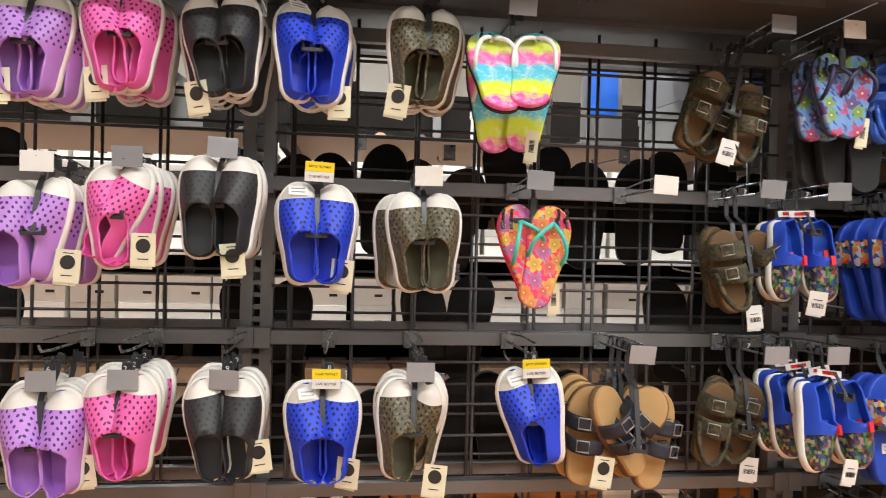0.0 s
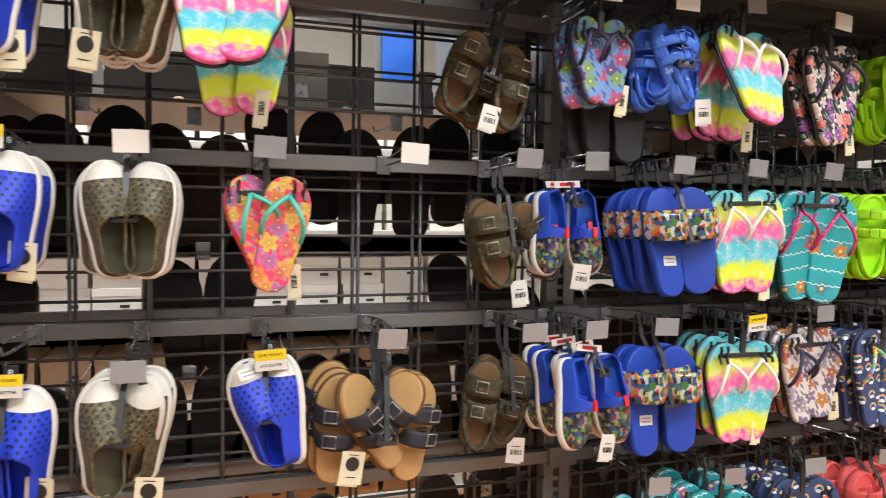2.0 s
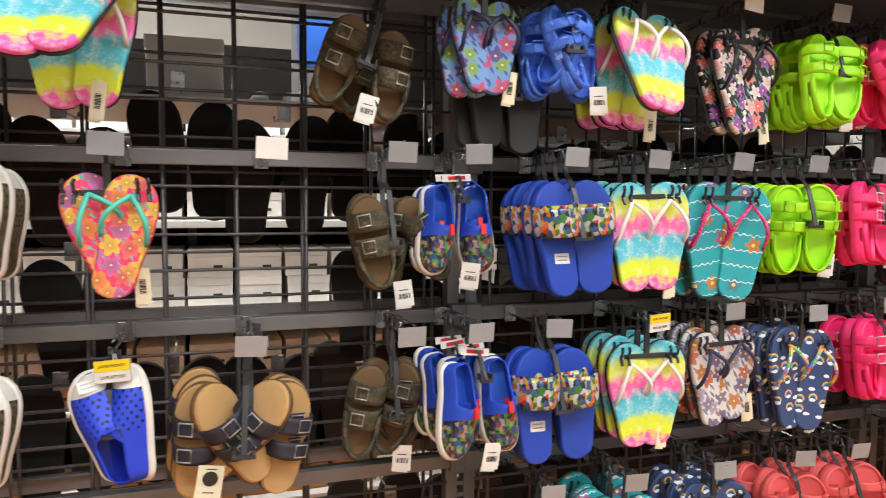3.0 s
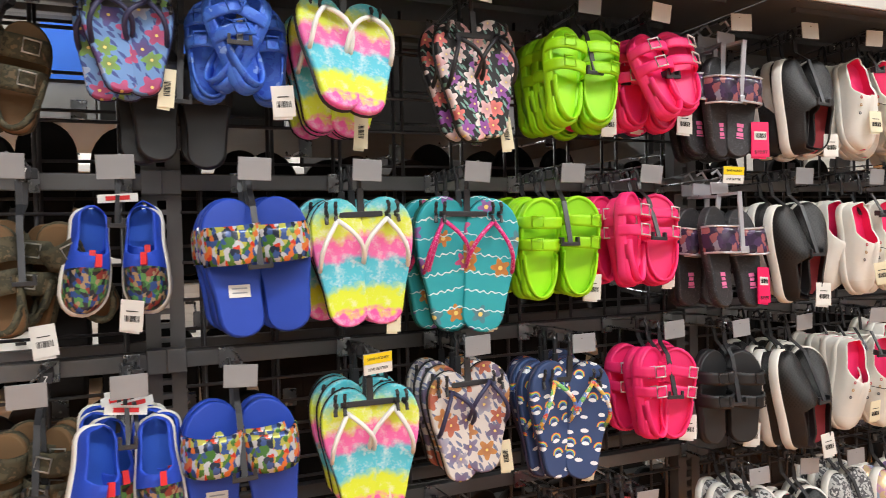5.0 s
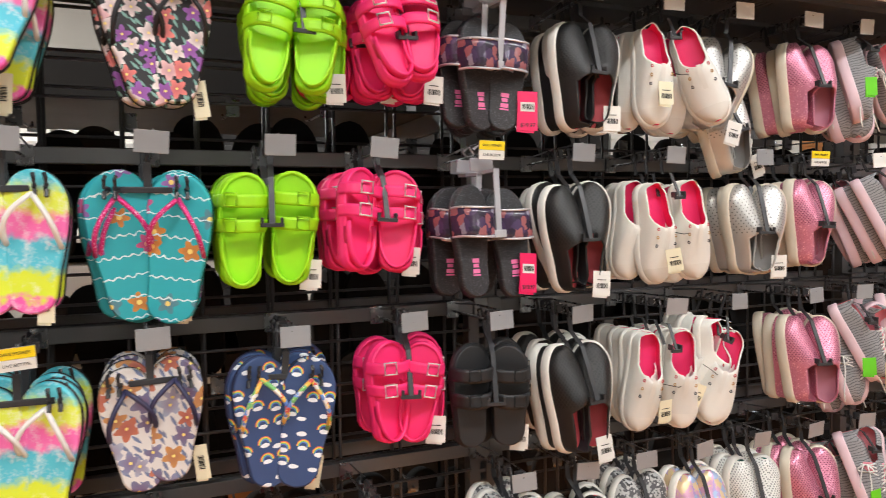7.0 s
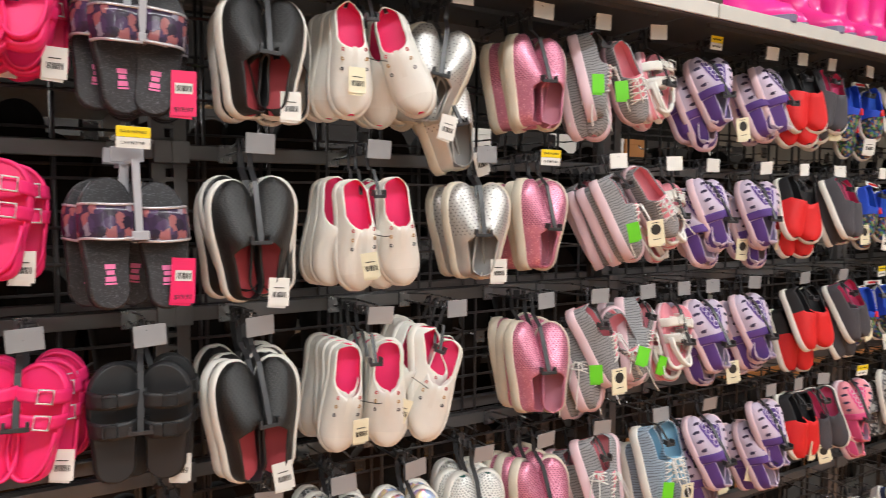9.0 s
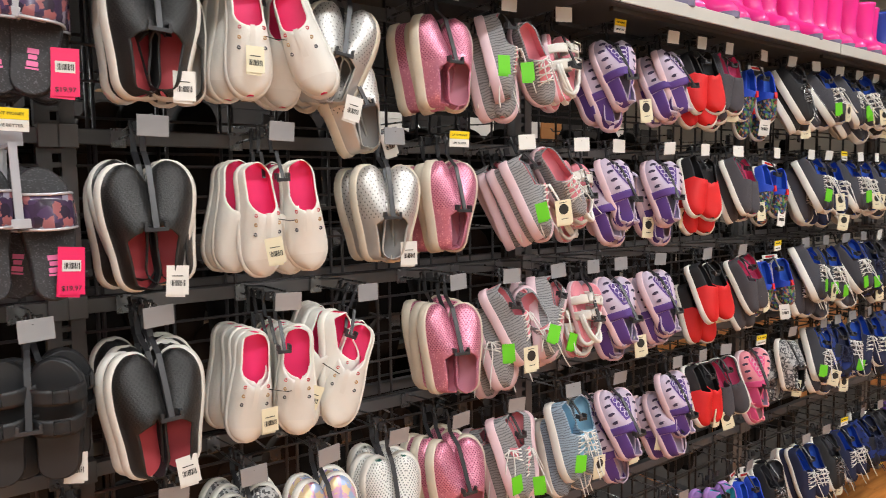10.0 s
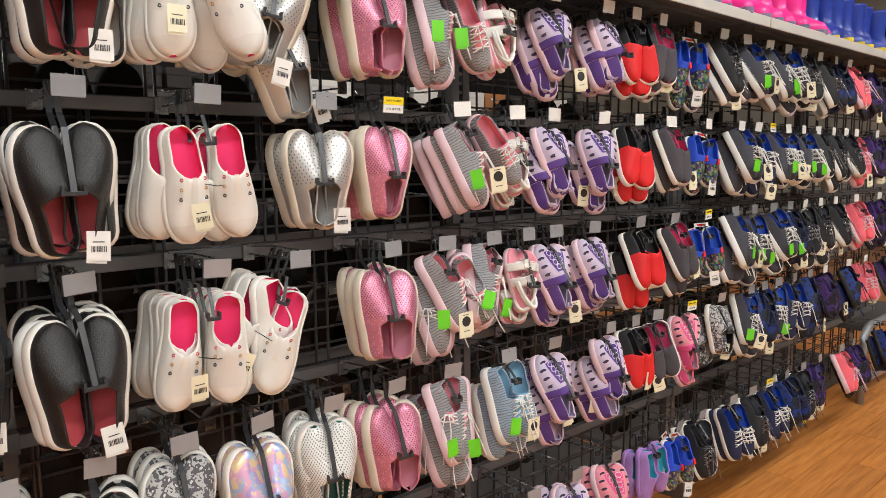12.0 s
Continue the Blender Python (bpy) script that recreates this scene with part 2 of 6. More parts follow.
BOX_TAN = mat("brown_shoe_box_card", (176, 118, 66), 0.7, 0, 0.1, 4, 0.06, 200, tint=0.15)
PAINT = mat("warm_wall_paint", (178, 172, 164), 0.75, 0, 0.05, 2, 0.05, 120)
CEILING = mat("white_ceiling_tile", (224, 222, 216), 0.85, 0, 0.04, 3, 0.2, 90)
BLUE_SIGN = mat("blue_sign_board", (30, 110, 228), 0.4, 0, 0.05, 6, 0.02, 200)
TUBE = glow("lit_ceiling_tube", (255, 246, 228), 9.0)
PLANK = wood("honey_wood_plank", (166, 96, 40), (212, 136, 66), (232, 164, 94))
SUBFLOOR = wood("brown_wood_floor", (164, 95, 40), (210, 134, 65), (230, 162, 92))
# Dark colours for added backing, so the space behind the rack stays dark.
DARK_PANEL = mat("backdrop_dark_panel", (24, 21, 19), 0.85, 0, 0.12, 5, 0.05, 200, spec=0.15)
BOX_DARK = mat("backdrop_dark_card", (38, 34, 32), 0.75, 0, 0.1, 4, 0.06, 200, tint=0.25)
DECK_DARK = mat("backdrop_dark_deck", (60, 58, 56), 0.5, 0.2, 0.1, 6, 0.05, 300)
BOX_GREY = mat("grey_carton_card", (120, 119, 118), 0.45, 0.1, 0.12, 6, 0.04, 200, tint=0.25)
# Neutral surface for the unseen floor, added to cut warm bounce.
BOUNCE_SLAB = mat("pale_bounce_slab", (196, 194, 188), 0.35, 0, 0.06, 2, 0.02, 60)


# ---- mesh helpers ----
def finish(name, bm, material, smooth=False):
    me = bpy.data.meshes.new(name)
    bmesh.ops.remove_doubles(bm, verts=bm.verts, dist=0.00005)
    bmesh.ops.recalc_face_normals(bm, faces=bm.faces)
    if smooth:
        for f in bm.faces:
            f.smooth = True
    bm.to_mesh(me)
    bm.free()
    me.materials.append(material)
    return me


def part(name, me, parent, label="", m=None):
    """One mesh object under a thing or under a part."""
    ob = new(name, me)
    ob.parent = parent
    if m is not None:
        ob.matrix_basis = m
    if label:
        tagged(ob, label)
    return ob


def add_box(bm, x0, x1, y0, y1, z0, z1, bevel=0.0, m=None):
    made = bmesh.ops.create_cube(bm, size=1.0)["verts"]
    bmesh.ops.transform(bm, verts=made, matrix=Matrix.Translation(((x0 + x1) / 2, (y0 + y1) / 2, (z0 + z1) / 2)) @ Matrix.Diagonal((x1 - x0, y1 - y0, z1 - z0, 1)))
    if m is not None:
        bmesh.ops.transform(bm, verts=made, matrix=m)
    if bevel:
        edges = {e for v in made for e in v.link_edges}
        bmesh.ops.bevel(bm, geom=list(edges), offset=bevel, segments=2, affect="EDGES", profile=0.6)


def box(name, x0, x1, y0, y1, z0, z1, material, bevel=0.0):
    bm = bmesh.new()
    add_box(bm, x0, x1, y0, y1, z0, z1, bevel)
    return finish(name, bm, material)


def add_tube(bm, pts, r, sides=6, closed=False):
    """A round wire along the points."""
    pts = [Vector(p) for p in pts]
    rings = []
    k = len(pts)
    for i, p in enumerate(pts):
        a = pts[(i - 1) % k] if closed or i else p
        b = pts[(i + 1) % k] if closed or i < k - 1 else p
        way = (b - a).normalized()
        side = way.orthogonal().normalized() if abs(way.z) > 0.95 else way.cross(Vector((0, 0, 1))).normalized()
        up = side.cross(way)
        rings.append([bm.verts.new(p + r * (math.cos(2 * math.pi * j / sides) * side + math.sin(2 * math.pi * j / sides) * up)) for j in range(sides)])
    for i in range(k if closed else k - 1):
        a, b = rings[i], rings[(i + 1) % k]
        for j in range(sides):
            bm.faces.new((a[j], a[(j + 1) % sides], b[(j + 1) % sides], b[j]))
    if not closed:
        bm.faces.new(rings[0])
        bm.faces.new(rings[-1])


def tube(name, pts, r, material, sides=6, closed=False):
    bm = bmesh.new()
    add_tube(bm, pts, r, sides, closed)
    return finish(name, bm, material, True)


def disc(name, r, depth, material, sides=18, m=None):
    bm = bmesh.new()
    bmesh.ops.create_cone(bm, cap_ends=True, segments=sides, radius1=r, radius2=r, depth=depth, matrix=m or Matrix.Rotation(math.pi / 2, 4, "X"))
    return finish(name, bm, material)


TEXTS = {}


def letters(words, height, material):
    """Words as a flat mesh that faces -y, centred."""
    key = (words, height, material.name)
    if key not in TEXTS:
        cu = bpy.data.curves.new("letters", "FONT")
        cu.body, cu.size, cu.align_x, cu.align_y, cu.extrude = words, height, "CENTER", "CENTER", 0.0003
        ob = new("letters", cu)
        me = bpy.data.meshes.new_from_object(ob)
        bpy.data.objects.remove(ob)
        me.transform(Matrix.Rotation(math.pi / 2, 4, "X"))
        me.materials.clear()
        me.materials.append(material)
        TEXTS[key] = me
    return TEXTS[key]


# ---- the rack: sizes ----
BAY = 1.22
BAYS = range(-1, 6)
WALL = 1.749
BAR = {0: 1.885, 1: 1.562, 2: 1.236, 3: 0.910, 4: 0.470}

# ---- the setting ----
ceiling = tagged(new("ceiling", box("ceiling", -7, 16, -13, 9, CEIL, CEIL + 0.1, CEILING)), "white suspended store ceiling", "ceiling", kind="structure")
for nm, b in (("wall_north", (-7, 16, 8.9, 9.0)), ("wall_south", (-7, 16, -13.0, -12.9)), ("wall_west", (-7.0, -6.9, -12.9, 8.9)), ("wall_east", (15.9, 16.0, -12.9, 8.9))):
    tagged(new(nm, box(nm, *b, 0, CEIL, PAINT)), "warm beige painted store wall", "wall", kind="structure")

lamp_mesh = box("diffuser", -1.25, 1.25, -0.07, 0.07, -0.03, 0.0, TUBE, 0.008)
lamp_case = box("housing", -1.3, 1.3, -0.11, 0.11, 0.0, 0.06, CARD, 0.006)
for lx in (-3.2, 0.0, 3.2, 6.4, 9.6):
    for ly in (-8.4, -4.4, -1.0, 2.75, 5.8):
        lamp = tagged(new("ceiling_light"), "long white fluorescent fixture on the ceiling, lit", "ceiling light", "ceiling lights")
        lamp.matrix_basis = pose(lx, ly, CEIL - 0.061)
        part("diffuser", lamp_mesh, lamp, "glowing white tube cover")
        part("housing", lamp_case, lamp)

# ---- rack structure ----
X0, X1 = BAYS[0] * BAY, (BAYS[-1] + 1) * BAY
post_bm = bmesh.new()
for px in (-0.021, 0.021):
    add_box(post_bm, px - 0.013, px + 0.013, -0.016, 0.016, 0, 1.943)
for k in range(68):
    z = 0.1 + k * 0.0265
    add_box(post_bm, -0.008, 0.008, -0.012, 0.01, z, z + 0.009)
post_mesh = finish("post", post_bm, RACK)
foot_mesh = box("foot", -0.03, 0.03, 0, 0.42, 0, 0.085, RACK, 0.004)
foot_card = box("foot_label", -0.018, 0.018, -0.003, 0.0, 0.02, 0.056, YELLOW)

v_mesh = tube("upright_wire", [(0, 0, 0.1), (0, 0, 1.925)], 0.0039, WIRE, 6)
h_mesh = tube("cross_wire", [(0.032, 0, 0), (BAY - 0.032, 0, 0)], 0.0034, WIRE, 6)
bar_mesh = box("crossbar", 0.024, BAY - 0.024, -0.012, 0.010, -0.0145, 0.0145, RACK, 0.002)
bracket_mesh = box("bracket", -0.004, 0.03, -0.02, 0.014, -0.022, 0.022, RACK, 0.002)

for b in BAYS:
    up = tagged(new("rack_upright"), "dark grey slotted steel upright of the shoe rack", "rack upright", "uprights of the rack")
    up.matrix_basis = pose(b * BAY, WALL + 0.028, 0)
    part("post", post_mesh, up)
    part("foot", foot_mesh, up, m=pose(0, -0.105, 0))
    part("foot_label", foot_card, up, "yellow label on the foot", m=pose(0, -0.1055, 0))
    grid = tagged(new("wire_grid_panel"), "dark grey wire grid panel clipped between rack uprights", "grid panel", "grid panels of the rack")
    grid.matrix_basis = pose(b * BAY, WALL + 0.016, 0)
    for k in range(9):
        part("upright_wire", v_mesh, grid, m=pose(0.068 + k * 0.1355, 0, 0))
    for k in range(22):
        part("cross_wire", h_mesh, grid, m=pose(0, -0.0062, 0.11 + k * 0.0815 + (0.012 if k % 2 else 0)))
    grid = tagged(new("wire_grid_panel"), "dark grey wire grid panel on the rear of the rack", "grid panel", "rear grid panels of the rack")
    grid.matrix_basis = pose(b * BAY, WALL + 0.075, 0)
    for k in range(9):
        part("upright_wire", v_mesh, grid, m=pose(0.068 + k * 0.1355, 0, 0))
    for k in range(22):
        part("cross_wire", h_mesh, grid, m=pose(0, 0.0062, 0.14 + k * 0.0815 + (0.012 if k % 2 else 0)))
    for r in range(5):
        part("crossbar", bar_mesh, grid, m=pose(0, 0.021, BAR[r] + 0.01))
    for r in range(5):
        bar = tagged(new("rack_crossbar"), "grey steel crossbar across the wire grid", "crossbar", "crossbars of the rack")
        bar.matrix_basis = pose(b * BAY, WALL, BAR[r])
        part("bar", bar_mesh, bar)
        part("bracket", bracket_mesh, bar, m=pose(0.004, 0, 0))
        part("bracket", bracket_mesh, bar, m=pose(BAY - 0.03, 0, 0))

SHELF_Z = 1.944
shelf_bm = bmesh.new()
add_box(shelf_bm, 0.002, BAY - 0.002, 0, 0.72, 0, 0.004)
add_box(shelf_bm, 0.002, BAY - 0.002, 0.0, 0.012, -0.028, 0.0)
for k in range(16):
    add_box(shelf_bm, 0.44 + k * 0.017, 0.444 + k * 0.017, 0.16, 0.2, -0.0025, -0.0002)
for k in range(3):
    add_box(shelf_bm, 0.1, BAY - 0.1, 0.1 + 0.2 * k, 0.112 + 0.2 * k, -0.012, -0.0003)
shelf_mesh = finish("deck", shelf_bm, SHELF)
lip_mesh = box("price_strip", 0.003, BAY - 0.003, -0.006, -0.0005, -0.026, 0.010, EDGE, 0.002)
for b in BAYS:
    sh = tagged(new("top_shelf"), "charcoal steel top shelf with a pale front edge", "shelf", "top shelves of the rack")
    sh.matrix_basis = pose(b * BAY, 1.415, SHELF_Z)
    part("deck", shelf_mesh, sh)
    part("price_strip", lip_mesh, sh, "pale grey price strip")

# Dark base shelves, added to cover the bright floor seen through the grid.
base_mesh = box("deck", 0.032, BAY - 0.032, 0.0, 0.5, 0.086, 0.112, SHELF, 0.003)
kick_mesh = box("kick_plate", 0.034, BAY - 0.034, 0.02, 0.03, 0.004, 0.085, SHELF)
for b in BAYS:
    bs = tagged(new("base_shelf"), "charcoal base shelf added to hide the bright floor behind the rack", "shelf", "base shelves of the rack")
    bs.matrix_basis = pose(b * BAY, WALL + 0.06, 0)
    part("deck", base_mesh, bs)
    part("kick_plate", kick_mesh, bs)

# ---- hooks and their sign plates ----
hook_bm = bmesh.new()
add_tube(hook_bm, [(0, 0, -0.004), (0, -0.19, 0.0), (0, -0.232, 0.004), (0, -0.243, 0.016)], 0.0026, 6)
add_box(hook_bm, -0.014, 0.014, -0.017, -0.0125, -0.02, 0.018, 0.0015)
hook_mesh = finish("hook_wire", hook_bm, CHROME)
arm_bm = bmesh.new()
add_tube(arm_bm, [(0.008, -0.012, 0.012), (0.008, -0.12, 0.022), (0.004, -0.241, 0.024)], 0.0018, 5)
arm_mesh = finish("sign_arm", arm_bm, CHROME)
plate_mesh = box("sign_plate", -0.026, 0.026, -0.0024, 0.0, -0.017, 0.019, PLATE, 0.0008)
card_mesh = box("sign_plate", -0.026, 0.026, -0.0024, 0.0, -0.017, 0.019, CARD, 0.0008)
top_half = box("yellow_half", -0.0255, 0.0255, -0.0042, -0.0026, 0.0015, 0.0185, YELLOW)
bot_half = box("white_half", -0.0255, 0.0255, -0.0042, -0.0026, -0.0165, 0.0010, CARD)


def hook(x, row, style="grey", rng=random.Random(5), low=0.0):
    """A peg hook on a crossbar with a sign plate at the tip of its upper arm."""
    label = {"grey": "zinc peg hook with a grey sign plate", "white": "zinc peg hook with a white price card", "yellow": "zinc peg hook with a yellow and white price card"}[style]
    h = tagged(new("peg_hook"), label, "peg hook", "peg hooks on the rack")
    h.matrix_basis = pose(x + 0.004, WALL - 0.002, BAR[row])
    part("hook_wire", hook_mesh, h)
    part("sign_arm", arm_mesh, h)
    m = pose(0.002 + rng.uniform(-0.004, 0.004), -0.242, 0.004 - low, rng.uniform(-4, 9), rng.uniform(-4, 4), rng.uniform(-8, 8))
    plate = part("sign_plate", card_mesh if style == "white" else plate_mesh, h, "white card" if style == "white" else "grey plate", m)
    if style == "yellow":
        part("yellow_half", top_half, plate, "yellow printed half")
        part("white_half", bot_half, plate, "white printed half")
        part("slogan", letters("SAVE MONEY", 0.0066, INK), plate, m=pose(0, -0.0045, 0.010))
        part("slogan", letters("LIVE BETTER", 0.0066, INK), plate, m=pose(0, -0.0045, -0.008))
    return h


# ---- footwear: shapes ----
def half_width(s):
    """Half the width of a sole from toe (0) to heel (1), as a share of its widest."""
    toe = max(0.0, 1 - (1 - min(s / 0.26, 1)) ** 2.3) ** 0.5
    heel = max(0.0, 1 - (1 - min((1 - s) / 0.16, 1)) ** 2.5) ** 0.5
    mid = np.interp(s, (0, 0.15, 0.3, 0.42, 0.55, 0.7, 0.85, 1), (0.96, 0.99, 1.0, 0.97, 0.88, 0.78, 0.76, 0.76))
    return float(toe * heel * mid)


def lean(s, side):
    """How far the middle line bends towards the big toe."""
    return side * (0.16 * (1 - s) ** 2 - 0.05 * math.sin(math.pi * s))


def stations(n, a=0.0, b=1.0):
    return [a + (b - a) * (1 - math.cos(math.pi * i / n)) / 2 for i in range(n + 1)]


def sole_mesh(name, length, hw, side, thick, material, n=18, lip=0.003, base=0.0, grow=0.0):
    """A slab in the outline of a foot with rounded rims; its underside at y = -base."""
    ss = stations(n)
    bm = bmesh.new()
    rings = []
    for inset, up in ((lip, 0.0), (0.0, lip * 0.9), (0.0, thick - lip * 0.9), (lip, thick)):
        ring = []
        for sgn, seq in ((-1, ss), (1, ss[-2:0:-1])):
            for s in seq:
                w = max(half_width(s) * hw + grow - inset, 0.0)
                z = -s * length
                z += (inset - grow) * (-1 if s < 0.5 else 1) * (abs(2 * s - 1) ** 6)
                ring.append(bm.verts.new((lean(s, side) * hw + sgn * w, -base - up, z)))
        rings.append(ring)
    k = len(rings[0])
    for a, b in zip(rings, rings[1:]):
        for j in range(k):
            bm.faces.new((a[j], a[(j + 1) % k], b[(j + 1) % k], b[j]))
    bm.faces.new(rings[0])
    bm.faces.new(rings[-1])
    me = finish(name, bm, material)
    for p in me.polygons:
        p.use_smooth = len(p.vertices) < 6
    return me


def arch(length, hw, side, s, base, height, ang, sgn, inset=0.0):
    w = max(half_width(s) * hw - inset, 0.0002)
    h = max(height - inset, 0.0002)
    return (lean(s, side) * hw + sgn * w * max(math.cos(ang), 0.0) ** 0.8, -base - h * math.sin(ang) ** 0.9, -s * length)


def upper_meshes(length, hw, side, base, high, so, se, gape, upper, lining, cap=None, cap_end=0.2, split=None, low=None, n=26, m=7, throat=0.06, insole=None):
    """The upper of a closed shoe: outer skin with its opening, a rolled rim, the lining, and a toe cap if asked."""
    def h(s):
        return high * float(np.interp(s, (0, 0.06, 0.18, 0.35, 0.5, 0.62, 0.8, 0.88, 0.955, 1), (0.3, 0.44, 0.56, 0.78, 1.0, 1.0, 0.96, 0.92, 0.76, 0.68)))

    def a(s):
        if s <= so or s >= se:
            return 0.0
        return gape * min(1, (s - so) / throat) ** 0.6 * min(1, (se - s) / 0.035) ** 0.5
    ss = sorted(set(stations(n) + [so + 0.002, so + 0.012, so + 0.03, so + 0.06, se - 0.003, se - 0.012, se - 0.03, se - 0.055] + ([cap_end] if cap else []) + ([split] if split else [])))
    ss = [min(max(s, 0.004), 0.996) for s in ss]
    skins = {"upper": bmesh.new(), "cap": bmesh.new(), "low": bmesh.new(), "lining": bmesh.new(), "insole": bmesh.new()}

    def column(s, sgn, inset):
        return [arch(length, hw, side, s, base, h(s), (math.pi / 2 - a(s)) * k / m, sgn, inset) for k in range(m + 1)]
    for s0, s1 in zip(ss, ss[1:]):
        mid = (s0 + s1) / 2
        key = "cap" if cap and mid < cap_end else ("low" if split and mid < split else "upper")
        for sgn in (-1, 1):
            o0, o1, i0, i1 = column(s0, sgn, 0), column(s1, sgn, 0), column(s0, sgn, 0.0035), column(s1, sgn, 0.0035)
            for k in range(m):
                for bm, c0, c1 in ((skins[key], o0, o1), (skins["lining"], i0, i1)):
                    bm.faces.new([bm.verts.new(p) for p in (c0[k], c0[k + 1], c1[k + 1], c1[k])])
            if a(s0) > 0 or a(s1) > 0:
                bm = skins[key]
                bm.faces.new([bm.verts.new(p) for p in (o0[m], i0[m], i1[m], o1[m])])
    if so < 1:
        bm = skins["insole" if insole else "lining"]
        for s0, s1 in zip(ss, ss[1:]):
            p = [arch(length, hw, side, s, base + 0.0065, 0.0, 0, sgn, 0.003) for s, sgn in ((s0, -1), (s0, 1), (s1, 1), (s1, -1))]
            bm.faces.new([bm.verts.new(q) for q in p])
    made = {"upper": finish("upper", skins["upper"], upper, True), "lining": finish("lining", skins["lining"], lining, True)}
    for key, material in (("cap", cap), ("low", low), ("insole", insole)):
        if len(skins[key].faces) and material:
            made[key] = finish(key, skins[key], material, True)
    return made


def band_mesh(name, length, hw, side, s0, s1, base, high, material, thick=0.003, bend=0.0, n=4, m=14, grow=0.0):
    """A strap that arches over the foot from edge to edge."""
    bm = bmesh.new()

    def pt(s, k, inset):
        ang = math.pi * k / m
        sgn = -1 if ang <= math.pi / 2 else 1
        q = ang if sgn < 0 else math.pi - ang
        x, y, z = arch(length, hw + grow, side, s, base, high, q, sgn, inset)
        return (x, y, z + bend * math.sin(ang) ** 2)
    rows = [s0 + (s1 - s0) * i / n for i in range(n + 1)]
    for ra, rb in zip(rows, rows[1:]):
        for k in range(m):
            for inset in (0.0, thick):
                bm.faces.new([bm.verts.new(p) for p in (pt(ra, k, inset), pt(ra, k + 1, inset), pt(rb, k + 1, inset), pt(rb, k, inset))])
    for s in (s0, s1):
        for k in range(m):
            bm.faces.new([bm.verts.new(p) for p in (pt(s, k, 0), pt(s, k + 1, 0), pt(s, k + 1, thick), pt(s, k, thick))])
    return finish(name, bm, material, True)


def buckle_mesh(w, h, material, r=0.0014, pin=True):
    bm = bmesh.new()
    add_tube(bm, [(-w, 0, -h), (w, 0, -h), (w, 0, h), (-w, 0, h)], r, 5, True)
    if pin:
        add_tube(bm, [(-w, -0.001, 0), (w, -0.002, 0)], r * 0.8, 5)
    return finish("buckle", bm, material, True)


def on_top(length, hw, side, s, base, high, ang=90.0, lift=0.0):
    """A place on the upper's skin: station s and the angle round the foot."""
    a = radians(ang)
    sgn = -1 if ang <= 90 else 1
    q = a if sgn < 0 else math.pi - a
    x, y, z = arch(length, hw, side, s, base, high, q, sgn)
    return Vector((x, y - lift * math.sin(q), z)) + Vector((sgn * lift * math.cos(q), 0, 0))


def lace_mesh(length, hw, side, base, high, s0, s1, rows, material, r=0.0016, loops=True):
    bm = bmesh.new()
    for i in range(rows):
        sa = s0 + (s1 - s0) * i / max(rows - 1, 1)
        sb = sa + (s1 - s0) / max(rows, 1) * 0.8
        for a0, a1 in ((58, 122), (122, 58)):
            pts = []
            for k in range(6):
                f = k / 5
                hs = high * float(np.interp(sa + (sb - sa) * f, (0, 0.06, 0.18, 0.35, 0.5, 0.62), (0.3, 0.44, 0.56, 0.78, 1.0, 1.0)))
                pts.append(on_top(length, hw, side, sa + (sb - sa) * f, base, hs, a0 + (a1 - a0) * f, 0.0016 + 0.0012 * math.sin(math.pi * f)))
            add_tube(bm, pts, r, 5)
    if loops:
        c = on_top(length, hw, side, s1 + 0.03, base, high, 90, 0.005)
        for sgn in (-1, 1):
            add_tube(bm, [c + Vector((sgn * 0.017 * math.sin(math.pi * k / 9), -0.004 * math.sin(math.pi * k / 9), 0.024 * math.sin(math.pi * k / 18) - 0.006 * k / 9)) for k in range(10)], r, 5)
        for sgn, n in ((1, 7), (-1, 4)):
            add_tube(bm, [c + Vector((sgn * side * (0.004 + 0.0022 * k + 0.003 * math.sin(k * 0.9)), -0.004 - 0.0012 * k, 0.019 * k)) for k in range(n)], r * 0.9, 5)
    return finish("laces", bm, material, True)


def panel_mesh(name, length, hw, side, base, high, s0, s1, a0, a1, lift, material, n=7, m=5):
    """A patch laid on the upper between two stations and two angles."""
    bm = bmesh.new()

    def pt(i, k):
        s = s0 + (s1 - s0) * i / n
        h = high * float(np.interp(s, (0, 0.06, 0.18, 0.35, 0.5, 0.62), (0.3, 0.44, 0.56, 0.78, 1.0, 1.0)))
        return on_top(length, hw, side, s, base, h, a0 + (a1 - a0) * k / m, lift)
    for i in range(n):
        for k in range(m):
            bm.faces.new([bm.verts.new(p) for p in (pt(i, k), pt(i, k + 1), pt(i + 1, k + 1), pt(i + 1, k))])
    return finish(name, bm, material, True)


# ---- footwear: surfaces ----
def eva(name, rgb, **k):
    return mat(name, rgb, 0.5, 0, 0.1, 30, 0.08, 600, **k)


LAV = eva("lavender_foam", (186, 132, 214), pattern=dots(0.0118, 0.0028, (66, 34, 92), -0.094, -0.026))
PINKC = eva("pink_foam", (236, 104, 178), pattern=dots(0.0118, 0.0028, (112, 22, 70), -0.094, -0.026))
BLACKC = eva("charcoal_foam", (42, 42, 44), pattern=dots(0.0118, 0.0028, (10, 10, 10), -0.094, -0.026))
BLUEC = eva("royal_blue_foam", (34, 66, 210), pattern=dots(0.0118, 0.0028, (6, 10, 50), -0.094, -0.026))
